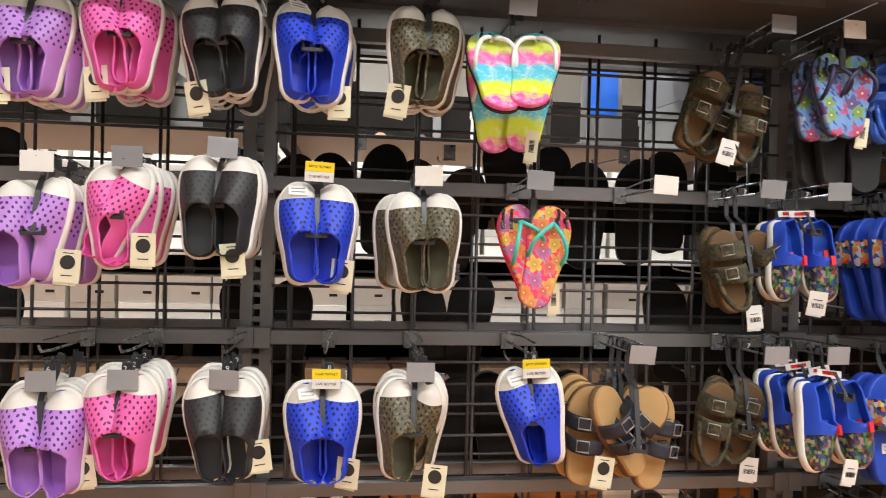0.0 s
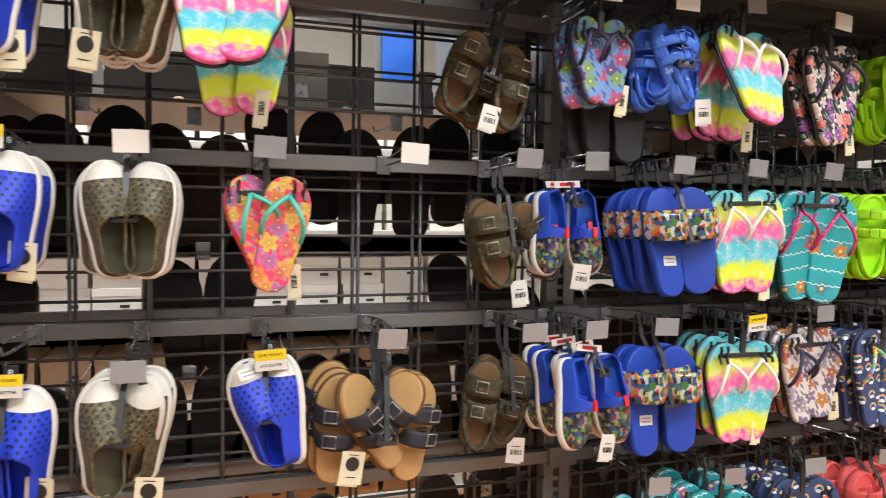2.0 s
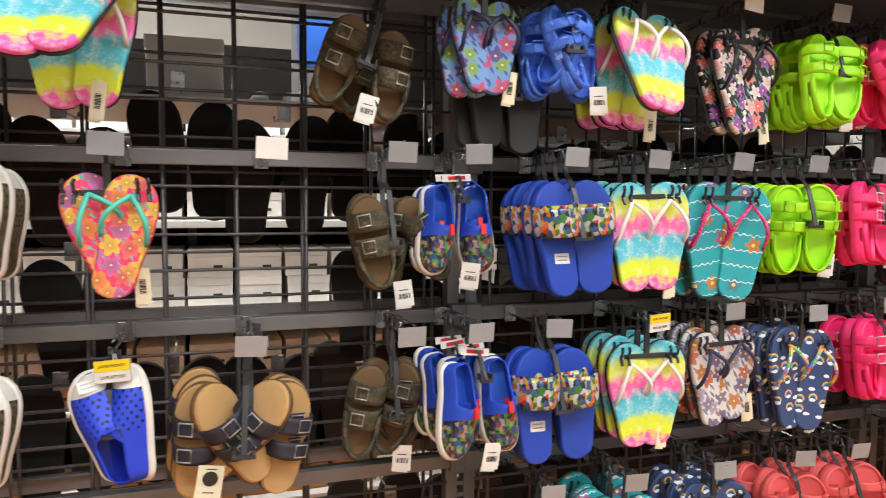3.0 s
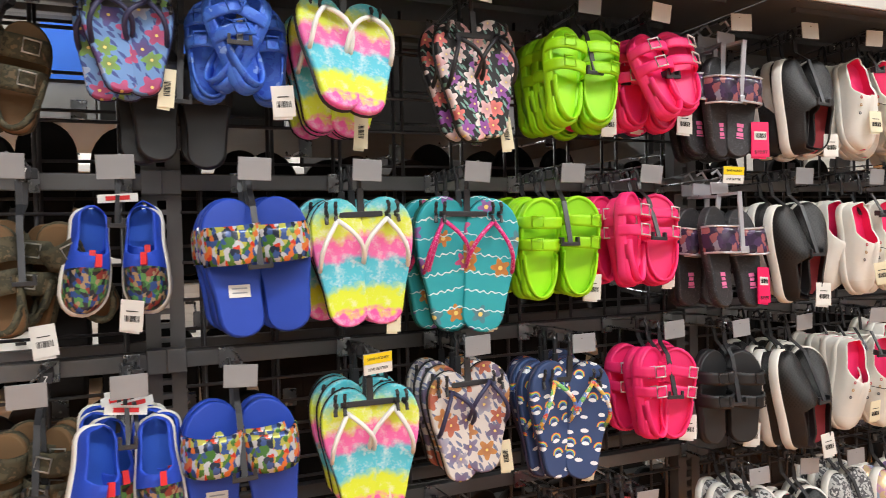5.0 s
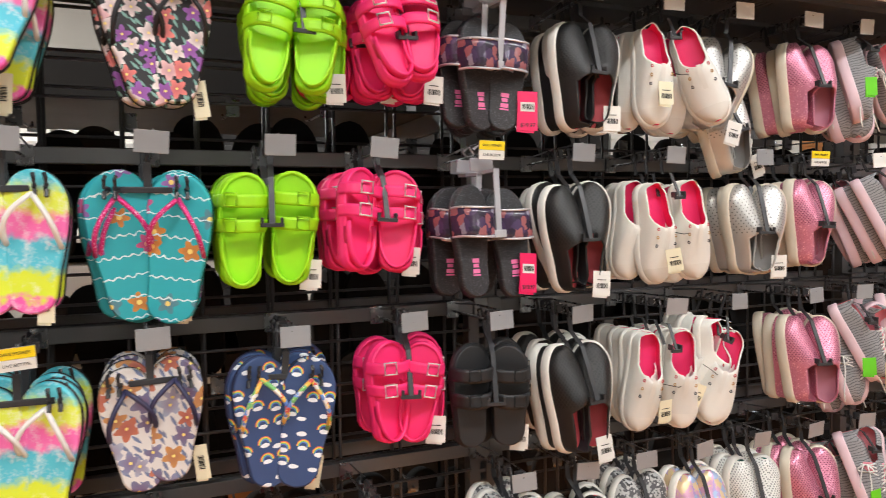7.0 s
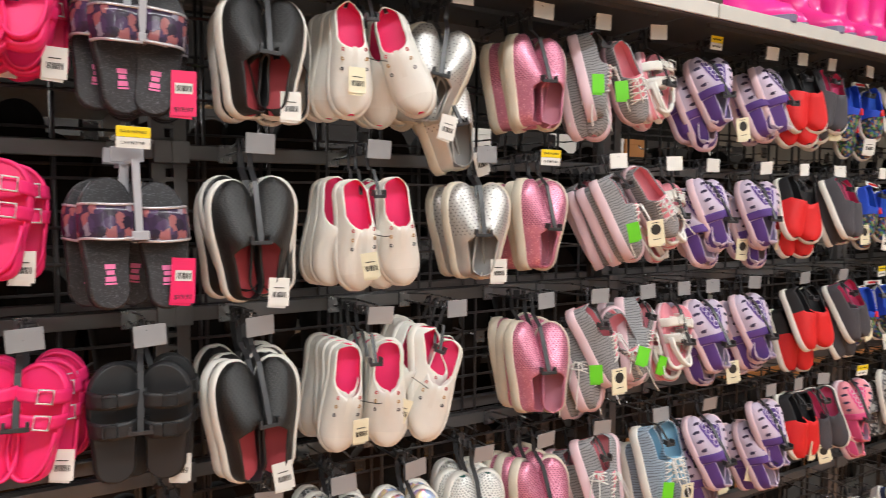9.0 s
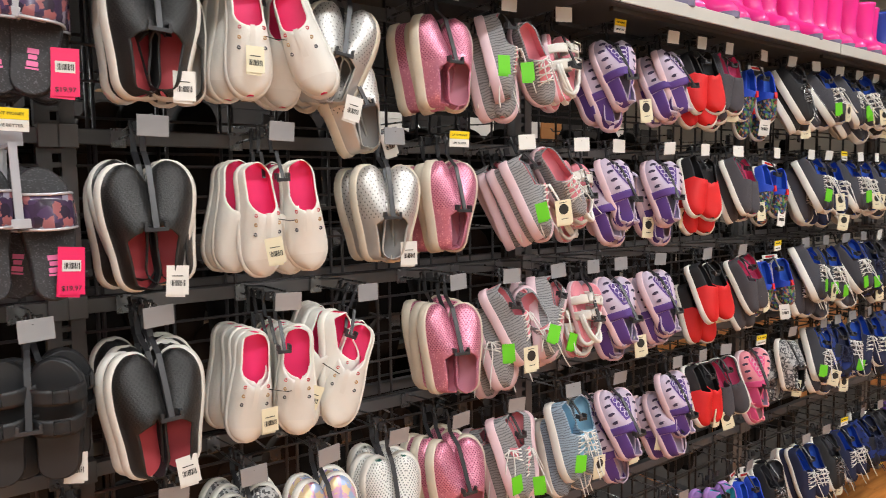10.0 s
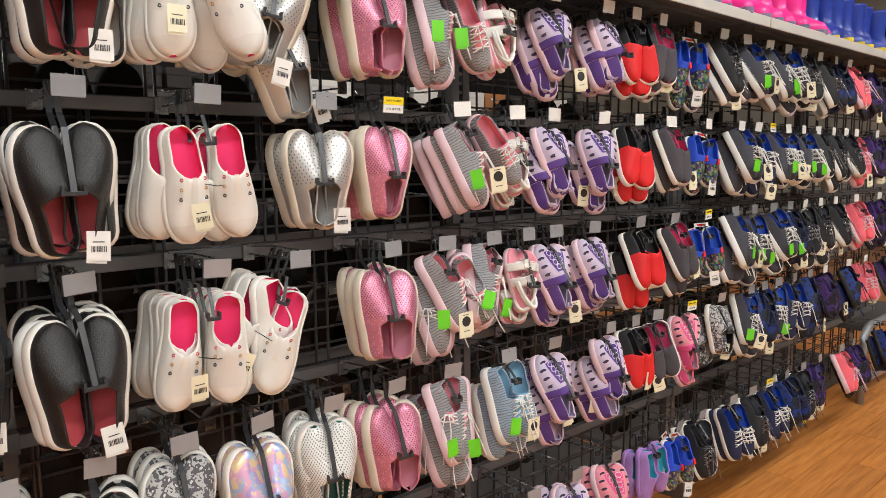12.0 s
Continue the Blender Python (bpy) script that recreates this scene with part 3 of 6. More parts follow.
CAMOC = eva("camouflage_foam", (92, 86, 66), pattern=both(camo(70, [(52, 48, 36), (112, 102, 78), (74, 70, 50), (132, 122, 98)]), dots(0.0118, 0.0028, (22, 20, 14), -0.094, -0.026)))
# Inside copies of the clog foams, darkened: shade of the opening is painted in.
LAV_IN = eva("lavender_foam_shaded", (160, 106, 190))
PINK_IN = eva("pink_foam_shaded", (222, 84, 160))
BLACK_IN = eva("charcoal_foam_shaded", (40, 40, 42))
BLUE_IN = eva("royal_blue_foam_shaded", (26, 50, 180))
CAMO_IN = eva("olive_foam_shaded", (84, 80, 58))
GREEN = eva("lime_foam", (160, 226, 16))
HOTPINK = eva("hot_pink_foam", (246, 44, 116))
CORAL = eva("coral_foam", (222, 92, 92))
SKY = eva("cornflower_foam", (70, 116, 220), pattern=camo(32, [(46, 88, 204), (74, 124, 224), (58, 104, 214), (146, 178, 236)]))
SLIDE_BLUE = eva("blue_slide_foam", (28, 66, 172))
BLACK_EVA = eva("black_foam", (34, 34, 36))
BLACK_LEATHER = mat("black_leatherette", (32, 31, 31), 0.4, 0, 0.25, 40, 0.5, 420, pattern=dots(0.0068, 0.0023, (2, 2, 2), -0.118))
BLACK_PLAIN = mat("black_fabric", (28, 28, 31), 0.7, 0, 0.25, 30, 0.3, 700)
RED_INSOLE = mat("rose_insole", (196, 74, 82), 0.6, 0, 0.12, 30, 0.1, 400)
WHITE_CANVAS = mat("white_canvas", (230, 227, 220), 0.75, 0, 0.06, 25, 0.3, 1100)
MAGENTA_IN = mat("magenta_insole", (244, 44, 112), 0.6, 0, 0.08, 30, 0.1, 500)
SILVER = mat("silver_leatherette", (196, 194, 190), 0.36, 0.5, 0.14, 30, 0.15, 300, pattern=dots(0.0095, 0.0016, (84, 82, 80), -0.11))
SILVER_IN = mat("grey_lining", (150, 148, 146), 0.6, 0.1, 0.1, 30, 0.15, 500)
PINK_SHINE = mat("metallic_pink_leatherette", (212, 134, 158), 0.34, 0.4, 0.14, 30, 0.2, 300, pattern=both(glitter(0.0026, (240, 176, 196), (190, 112, 138)), dots(0.0062, 0.0014, (128, 48, 82), -0.105)))
PINK_LINE = mat("dusty_pink_lining", (196, 128, 146), 0.6, 0.1, 0.1, 30, 0.15, 500)
WHITE_LACE = mat("white_cut_leatherette", (222, 222, 218), 0.45, 0.1, 0.08, 30, 0.15, 400, pattern=dots(0.0066, 0.0017, (112, 116, 116)))
TEAL_IN = mat("dark_teal_lining", (18, 92, 84), 0.6, 0, 0.1, 30, 0.1, 500)
KNIT = mat("grey_marled_knit", (156, 156, 158), 0.85, 0, 0.1, 30, 0.4, 900, pattern=waves(0.0066, (112, 112, 116), 0.3, 0.0016))
KNIT_BLUE = mat("blue_marled_knit", (150, 168, 184), 0.85, 0, 0.1, 30, 0.4, 900, pattern=waves(0.0066, (108, 118, 130), 0.3, 0.0016))
ROSE_MESH = mat("rose_pink_mesh", (232, 146, 158), 0.8, 0, 0.1, 30, 0.3, 900)
BABY_BLUE = mat("pale_blue_mesh", (142, 190, 216), 0.8, 0, 0.1, 30, 0.3, 900)
PINK_SOLE = mat("pale_pink_rubber", (226, 196, 204), 0.55, 0, 0.08, 30, 0.1, 500)
LILAC = mat("lilac_mesh", (202, 186, 206), 0.7, 0, 0.1, 30, 0.3, 900)
LILAC_IN = mat("grey_lilac_lining", (168, 160, 182), 0.75, 0, 0.1, 30, 0.3, 900)
PURPLE = mat("purple_fabric", (92, 62, 138), 0.7, 0, 0.12, 30, 0.3, 700)
DEEP = mat("plum_trim_and_vent_shade", (58, 46, 74), 0.8, 0, 0.15, 30, 0.3, 900)
LACE_WHITE = mat("white_cord", (230, 228, 224), 0.8, 0, 0.05, 50, 0.3, 1500)
LACE_LILAC = mat("lilac_cord", (236, 226, 242), 0.8, 0, 0.05, 50, 0.3, 1500)
RED = mat("red_canvas", (216, 30, 34), 0.6, 0, 0.12, 30, 0.25, 900)
NAVY = mat("navy_mesh", (36, 44, 76), 0.8, 0, 0.2, 30, 0.35, 900)
SLATE = mat("slate_grey_mesh", (66, 66, 74), 0.8, 0, 0.2, 30, 0.35, 900)
ROYAL_IN = mat("royal_blue_lining", (30, 82, 186), 0.75, 0, 0.1, 30, 0.3, 900)
ROYAL = mat("royal_blue_canvas", (34, 76, 200), 0.7, 0, 0.12, 30, 0.3, 900)
PICTURE = mat("printed_panel", (60, 64, 70), 0.3, 0, 0.1, 30, 0.05, 500, pattern=patches(0.007, [(46, 96, 52), (132, 52, 48), (36, 70, 136), (160, 136, 104), (40, 44, 60), (84, 140, 76), (24, 28, 44)], 1.7, heart=False))
PICTURE_SLIDE = mat("glossy_printed_strap", (170, 170, 176), 0.18, 0.1, 0.1, 30, 0.05, 500, pattern=patches(0.009, [(196, 60, 40), (70, 116, 52), (176, 176, 84), (60, 84, 140), (214, 116, 60), (40, 48, 66), (186, 190, 196)], 1.7, heart=False))
GREYPINK = mat("dark_grey_knit", (72, 70, 76), 0.85, 0, 0.15, 30, 0.4, 900)
HOT_LINE = mat("raspberry_lining", (222, 78, 130), 0.75, 0, 0.1, 30, 0.3, 900)
CORAL_KNIT = mat("coral_knit", (250, 110, 124), 0.8, 0, 0.1, 30, 0.4, 900)
FUCHSIA = mat("fuchsia_mesh", (226, 84, 140), 0.75, 0, 0.1, 30, 0.35, 900)
LAVSLIP = mat("lavender_knit", (170, 130, 200), 0.8, 0, 0.1, 30, 0.4, 900)
AQUA_IN = mat("aqua_lining", (70, 186, 206), 0.7, 0, 0.1, 30, 0.3, 900)
DARKPURPLE = mat("black_and_purple_mesh", (30, 24, 40), 0.75, 0, 0.3, 30, 0.35, 900, pattern=camo(26, [(18, 18, 22), (24, 22, 30), (78, 44, 128), (20, 20, 24)]))
NAVYBLUE = mat("black_and_blue_mesh", (24, 26, 40), 0.75, 0, 0.3, 30, 0.35, 900, pattern=camo(24, [(16, 18, 24), (22, 26, 40), (24, 56, 140), (18, 18, 24)]))
BWCAMO = mat("black_and_white_print", (120, 120, 122), 0.7, 0, 0.1, 30, 0.25, 900, pattern=camo(60, [(24, 24, 26), (190, 190, 188), (70, 70, 74), (222, 222, 220)]))
PEARL = mat("iridescent_pearl", (206, 186, 220), 0.25, 0.3, 0.2, 20, 0.08, 300, pattern=patches(0.02, [(226, 176, 206), (176, 196, 232), (238, 210, 170), (190, 166, 220)], 1.5))
OLIVE_SUEDE = mat("olive_camouflage_suede", (74, 68, 52), 0.85, 0, 0.15, 30, 0.4, 900, pattern=camo(55, [(36, 36, 26), (84, 78, 58), (58, 56, 40), (108, 92, 68)]))
CORK_DARK = mat("brown_suede_footbed", (112, 84, 54), 0.8, 0, 0.16, 30, 0.25, 500)
NAVY_STRAP = mat("dark_navy_strap", (42, 44, 56), 0.6, 0, 0.15, 30, 0.3, 700)
BROWN_SIDE = mat("brown_cork_side", (110, 82, 54), 0.8, 0, 0.2, 60, 0.4, 500)

TIE = mat("tie_dye_footbed", (240, 240, 230), 0.55, 0, 0.05, 30, 0.08, 600, pattern=bands(0.225, [(0.0, (72, 196, 214)), (0.08, (110, 206, 214)), (0.16, (222, 232, 70)), (0.27, (222, 234, 80)), (0.34, (246, 110, 180)), (0.44, (246, 120, 186)), (0.5, (84, 196, 216)), (0.66, (92, 200, 220)), (0.73, (222, 236, 60)), (0.86, (222, 238, 60)), (0.9, (250, 100, 184)), (1.0, (250, 96, 180))]))
TEAL_PRINT = mat("teal_printed_footbed", (44, 170, 180), 0.55, 0, 0.06, 30, 0.08, 600, pattern=both(flowers(0.06, [(236, 166, 60), (150, 120, 200), (44, 170, 180), (230, 110, 170)], 0.26), waves(0.034, (214, 236, 238), 0.07, 0.0016)))
BLACK_FLORAL = mat("black_floral_footbed", (26, 24, 28), 0.55, 0, 0.06, 30, 0.08, 600, pattern=flowers(0.03, [(236, 130, 120), (240, 226, 222), (150, 90, 180), (236, 190, 190), (244, 232, 228)], 0.5, (120, 160, 150)))
WHITE_FLORAL = mat("white_floral_footbed", (214, 208, 204), 0.55, 0, 0.08, 30, 0.08, 600, pattern=flowers(0.036, [(206, 150, 84), (130, 144, 176), (110, 118, 150), (200, 120, 90), (170, 180, 200)], 0.48, (110, 120, 150)))
NAVY_RAINBOW = mat("navy_rainbow_footbed", (52, 74, 118), 0.55, 0, 0.06, 30, 0.08, 600, pattern=clouds(0.031))
BLUE_FLORAL = mat("blue_floral_footbed", (110, 150, 206), 0.55, 0, 0.06, 30, 0.08, 600, pattern=flowers(0.034, [(120, 190, 90), (200, 90, 140), (170, 200, 232), (70, 90, 160)], 0.45, (66, 84, 150)))
RED_FLORAL = mat("coral_floral_footbed", (240, 66, 110), 0.55, 0, 0.06, 30, 0.08, 600, pattern=flowers(0.026, [(250, 150, 70), (246, 206, 80), (250, 120, 110), (206, 120, 180), (250, 176, 90)], 0.62, (90, 190, 190)))
MINT = eva("mint_strap", (84, 204, 186))
WHITE_STRAP = eva("white_strap", (236, 234, 230))
GLIT_PINK = mat("pink_glitter_strap", (226, 40, 130), 0.35, 0.2, 0.1, 30, 0.3, 900, pattern=glitter(0.0016, (255, 190, 220), (160, 20, 90)))
NAVY_STRAPF = eva("navy_strap", (48, 48, 80))
RAINBOW_STRAP = mat("rainbow_strap", (230, 170, 150), 0.5, 0, 0.05, 30, 0.05, 500, pattern=patches(0.009, [(226, 96, 90), (240, 190, 80), (120, 190, 110), (110, 150, 220), (236, 230, 226)], 1.6))
BLACK_STRAPF = eva("black_strap", (32, 30, 34))
SOLE_PINK = eva("pink_flip_flop_sole", (236, 40, 84))
GLITTER_BLACK = mat("black_glitter_footbed", (46, 45, 48), 0.5, 0, 0.2, 30, 0.1, 600, pattern=glitter(0.0018, (92, 90, 96), (34, 33, 36)))
DOLL_STRAP = mat("purple_printed_clear_strap", (66, 52, 78), 0.14, 0, 0.15, 30, 0.03, 500, pattern=patches(0.019, [(78, 60, 92), (52, 44, 60), (156, 96, 100), (140, 134, 152), (62, 50, 74), (58, 46, 70)], 1.2, heart=False))
SILVER_TRIM = mat("silver_piping", (206, 204, 210), 0.25, 0.5, 0.06, 40, 0.02, 400)
LOGO_PINK = mat("pink_logo_print", (232, 120, 170), 0.5, 0, 0.05, 40, 0, 400)
DARKS = [mat("black_suede", (20, 19, 19), 0.9, 0, 0.3, 20, 0.4, 500, tint=0.3), mat("dark_brown_suede", (44, 33, 26), 0.9, 0, 0.3, 20, 0.4, 500, tint=0.3)]


# ---- footwear: kinds ----
def closed_shoe(side, L, hw, H, base, so, se, gape, upper, lining, sole, noun, cap=None, cap_end=0.2, low=None, split=None, extra=None, sole_label="", throat=0.06, rim=0.0035, insole=None):
    """The pieces of one closed shoe: the upper first, then what sits on it."""
    got = upper_meshes(L, hw, -side, base, H, so, se, gape, upper, lining, cap, cap_end, split, low, throat=throat, insole=insole)
    out = [(noun, got["upper"], ""), ("lining", got["lining"], "")]
    out.append(("sole", sole_mesh("sole", L, hw, -side, base + 0.004, sole, grow=rim), sole_label))
    if "cap" in got:
        out.append(("toe_cap", got["cap"], "white toe cap"))
    if "insole" in got:
        out.append(("insole", got["insole"], ""))
    if "low" in got:
        out.append(("toe_panel", got["low"], ""))
    if extra:
        out += extra(side)
    return out


def eyelets(L, hw, H, base):
    def f(side):
        out = []
        for i, colour in enumerate((RED_INSOLE, CORK, SLATE)):
            for ang in (60, 120):
                s = 0.53 - 0.08 * i
                h = H * float(np.interp(s, (0, 0.06, 0.18, 0.35, 0.5), (0.3, 0.44, 0.56, 0.78, 1.0)))
                p = on_top(L, hw, -side, s, base, h, ang, 0.0008)
                bm = bmesh.new()
                ring = [p + Vector((0.0026 * math.cos(k * math.pi / 5), 0, 0.0026 * math.sin(k * math.pi / 5))) for k in range(10)]
                add_tube(bm, ring, 0.0012, 5, True)
                out.append(("eyelet", finish("eyelet", bm, colour, True), ""))
        out.append(("tongue", panel_mesh("tongue", L, hw, -side, base, H, 0.31, 0.54, 86, 94, 0.001, WHITE_RUBBER), ""))
        return out
    return f


def laces(L, hw, H, base, material, tongue, s0=0.26, s1=0.5, rows=4):
    return lambda side: [("tongue", panel_mesh("tongue", L, hw, -side, base, H, 0.27, 0.56, 70, 110, 0.0014, tongue), ""), ("laces", lace_mesh(L, hw, -side, base, H, s0, s1, rows, material, 0.0018), "")]


def play_sandal(strap, cord, gap, heel):
    """Ovals of painted cut-out shade, bungee loops and a wide strap of a sport sandal."""
    def f(side):
        L, hw, H, base = 0.2, 0.037, 0.056, 0.016
        out = []
        bm = bmesh.new()
        # Flat dark ovals on the skin paint the shade inside cut-outs.
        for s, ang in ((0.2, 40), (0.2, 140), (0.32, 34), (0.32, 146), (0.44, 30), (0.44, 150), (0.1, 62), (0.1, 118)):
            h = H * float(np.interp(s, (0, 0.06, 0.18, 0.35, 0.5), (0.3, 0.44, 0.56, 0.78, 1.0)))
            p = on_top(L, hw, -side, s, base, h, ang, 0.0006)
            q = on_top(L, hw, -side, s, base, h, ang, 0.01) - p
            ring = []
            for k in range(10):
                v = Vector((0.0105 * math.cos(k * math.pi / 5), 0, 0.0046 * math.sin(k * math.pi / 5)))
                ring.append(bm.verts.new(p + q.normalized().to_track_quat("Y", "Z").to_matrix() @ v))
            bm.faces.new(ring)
        out.append(("side_vent", finish("side_vent", bm, gap), "dark ovals that paint in the shade of cut-outs"))
        out.append(("lace_panel", panel_mesh("lace_panel", L, hw, -side, base, H, 0.13, 0.46, 70, 110, 0.0012, strap), ""))
        bm = bmesh.new()
        for s in (0.17, 0.245, 0.32, 0.395):
            h = H * float(np.interp(s, (0, 0.06, 0.18, 0.35, 0.5), (0.3, 0.44, 0.56, 0.78, 1.0)))
            c = on_top(L, hw, -side, s, base, h, 90, 0.0045)
            add_tube(bm, [c + Vector((0.0105 * math.cos(k * math.pi / 6), 0.002 * abs(math.cos(k * math.pi / 6)), 0.0075 * math.sin(k * math.pi / 6))) for k in range(12)], 0.0012, 5, True)
        out.append(("bungee_laces", finish("bungee_laces", bm, cord, True), ""))
        out.append(("strap", band_mesh("strap", L, hw, -side, 0.5, 0.61, base, H * 1.03, strap, 0.003, -0.004, grow=0.0025), "wide closing strap"))
        out.append(("heel_panel", upper_meshes(L, hw + 0.001, -side, base, H * 0.96, 0.5, 0.97, 0.8, heel, heel, split=0.62, low=None)["upper"], ""))
        return out
    return f


def slab(side, L, hw, thick, top, noun, under=None):
    out = [(noun, sole_mesh("footbed", L, hw, -side, thick, top), "")]
    if under:
        out.append(("outsole", sole_mesh("outsole", L, hw, -side, 0.007, under, base=-0.0068, grow=0.0006), ""))
    return out


def flip_flop(side, L, hw, top, strap, under):
    out = slab(side, L, hw, 0.013, top, "flip_flop", under)
    bm = bmesh.new()
    c = Vector((lean(0.17, -side) * hw, -0.013, -0.17 * L))
    for sgn in (-1, 1):
        e = Vector((lean(0.53, -side) * hw + sgn * (half_width(0.53) * hw - 0.003), -0.010, -0.53 * L))
        pts = []
        for k in range(9):
            f = k / 8
            p = c.lerp(e, f)
            p += Vector((sgn * 0.012 * math.sin(math.pi * f), -0.026 * math.sin(math.pi * min(1, f * 0.9 + 0.1)) ** 0.8, 0))
            pts.append(p)
        add_tube(bm, pts, 0.0042, 6)
    add_tube(bm, [c + Vector((0, 0.004, 0)), c + Vector((0, -0.010, 0))], 0.003, 6)
    out.append(("strap", finish("strap", bm, strap, True), ""))
    return out


def slide(side, L, hw, top, strap, trim=None, logo=None):
    out = slab(side, L, hw, 0.021, top, "slide")
    out.append(("strap", band_mesh("strap", L, hw, -side, 0.2, 0.47, 0.012, 0.05, strap, 0.004, -0.006, grow=0.003), "wide printed strap"))
    if trim:
        for s in (0.2, 0.455):
            out.append(("piping", band_mesh("piping", L, hw, -side, s, s + 0.02, 0.012, 0.0515, trim, 0.004, -0.006, n=1, grow=0.0038), "silver piping"))
    if logo:
        bm = bmesh.new()
        for i, (w, h) in enumerate(((0.016, 0.008), (0.012, 0.007), (0.016, 0.008), (0.018, 0.003))):
            add_box(bm, -w / 2, w / 2, -0.0222, -0.0213, -0.66 * L - 0.01 * i - h, -0.66 * L - 0.01 * i)
        out.append(("logo_print", finish("logo_print", bm, logo), "small pink print"))
    return out


def strap_sandal(side, L, hw, top, strap, edge, buckle, back=False, thick=0.022, straps=((0.2, 0.33), (0.44, 0.58))):
    out = slab(side, L, hw, thick, top, "sandal")
    out.append(("sole", sole_mesh("sole", L, hw, -side, thick * 0.72, edge, base=-0.0004, grow=0.0018), ""))
    for s0, s1 in straps:
        out.append(("strap", band_mesh("strap", L, hw, -side, s0, s1, thick * 0.6, 0.046, strap, 0.0035, -0.003, grow=0.003), ""))
        p = on_top(L, hw, -side, (s0 + s1) / 2, thick * 0.6, 0.047, 74 if side < 0 else 106, 0.0045)
        me = buckle_mesh(0.0115, 0.0105, buckle, 0.0018, False)
        me.transform(Matrix.Translation(p) @ Matrix.Rotation(radians(14 * side), 4, "Z"))
        out.append(("buckle", me, "small frame buckle"))
    if back:
        bm = bmesh.new()
        a0, a1 = half_width(0.5) * hw, -0.5 * L
        for lift in (0.0, 0.006):
            add_tube(bm, [(math.cos(math.pi * k / 14) * a0 * (1.0 - 0.1 * math.sin(math.pi * k / 14)), -thick - 0.006 - lift - 0.016 * math.sin(math.pi * k / 14), a1 - math.sin(math.pi * k / 14) ** 0.75 * 0.47 * L) for k in range(15)], 0.0052, 6)
        out.append(("heel_strap", finish("heel_strap", bm, strap, True), ""))
    return out


def foam_sandal(side, L, hw, foam, buckle):
    """A moulded foam sandal: dished footbed, two buckled straps and a flat strap round the heel."""
    thick = 0.022
    out = [("sandal", sole_mesh("footbed", L, hw, -side, thick, foam, lip=0.005), "")]
    bm = bmesh.new()
    ss = stations(16)
    edge = [(-1, s) for s in ss] + [(1, s) for s in ss[-2:0:-1]]

    def rim(sgn, s, inset, up):
        w = max(half_width(s) * hw - inset, 0.0)
        return (lean(s, -side) * hw + sgn * w, -up, -s * L + inset * (-1 if s < 0.5 else 1) * abs(2 * s - 1) ** 6)
    loops = [[bm.verts.new(rim(sgn, s, inset, up)) for sgn, s in edge] for inset, up in ((0.001, thick - 0.004), (0.001, thick + 0.004), (0.0055, thick + 0.005), (0.0085, thick - 0.002))]
    for a, b in zip(loops, loops[1:]):
        for k in range(len(edge)):
            bm.faces.new((a[k], a[(k + 1) % len(edge)], b[(k + 1) % len(edge)], b[k]))
    out.append(("rim", finish("rim", bm, foam, True), ""))
    for s0, s1 in ((0.19, 0.3), (0.4, 0.51)):
        out.append(("strap", band_mesh("strap", L, hw, -side, s0, s1, 0.012, 0.046, foam, 0.0045, -0.002, grow=0.002), ""))
        p = on_top(L, hw, -side, (s0 + s1) / 2, 0.012, 0.047, 66 if side < 0 else 114, 0.004)
        me = buckle_mesh(0.0105, 0.0105, buckle, 0.002, False)
        me.transform(Matrix.Translation(p) @ Matrix.Rotation(radians(24 * side), 4, "Z"))
        out.append(("buckle", me, "square frame buckle"))
    bm = bmesh.new()
    n = 22
    rows = []
    for k in range(n + 1):
        q = math.pi * k / n
        x = math.cos(q) * (half_width(0.6) * hw - 0.001) * (1 - 0.04 * math.sin(q))
        z = -0.56 * L - math.sin(q) ** 0.75 * 0.41 * L
        lift = 0.006 * math.sin(q)
        rows.append([bm.verts.new((x * f + lean(0.7, -side) * hw, -thick - y - lift, z * g)) for f, g, y in ((1.0, 1.0, -0.002), (1.0, 1.0, 0.013), (0.89, 0.98, 0.0135), (0.89, 0.98, -0.0015))])
    for a, b in zip(rows, rows[1:]):
        for k in range(4):
            bm.faces.new((a[k], a[(k + 1) % 4], b[(k + 1) % 4], b[k]))
    bm.faces.new(rows[0])
    bm.faces.new(rows[-1])
    out.append(("heel_strap", finish("heel_strap", bm, foam, True), ""))
    return out


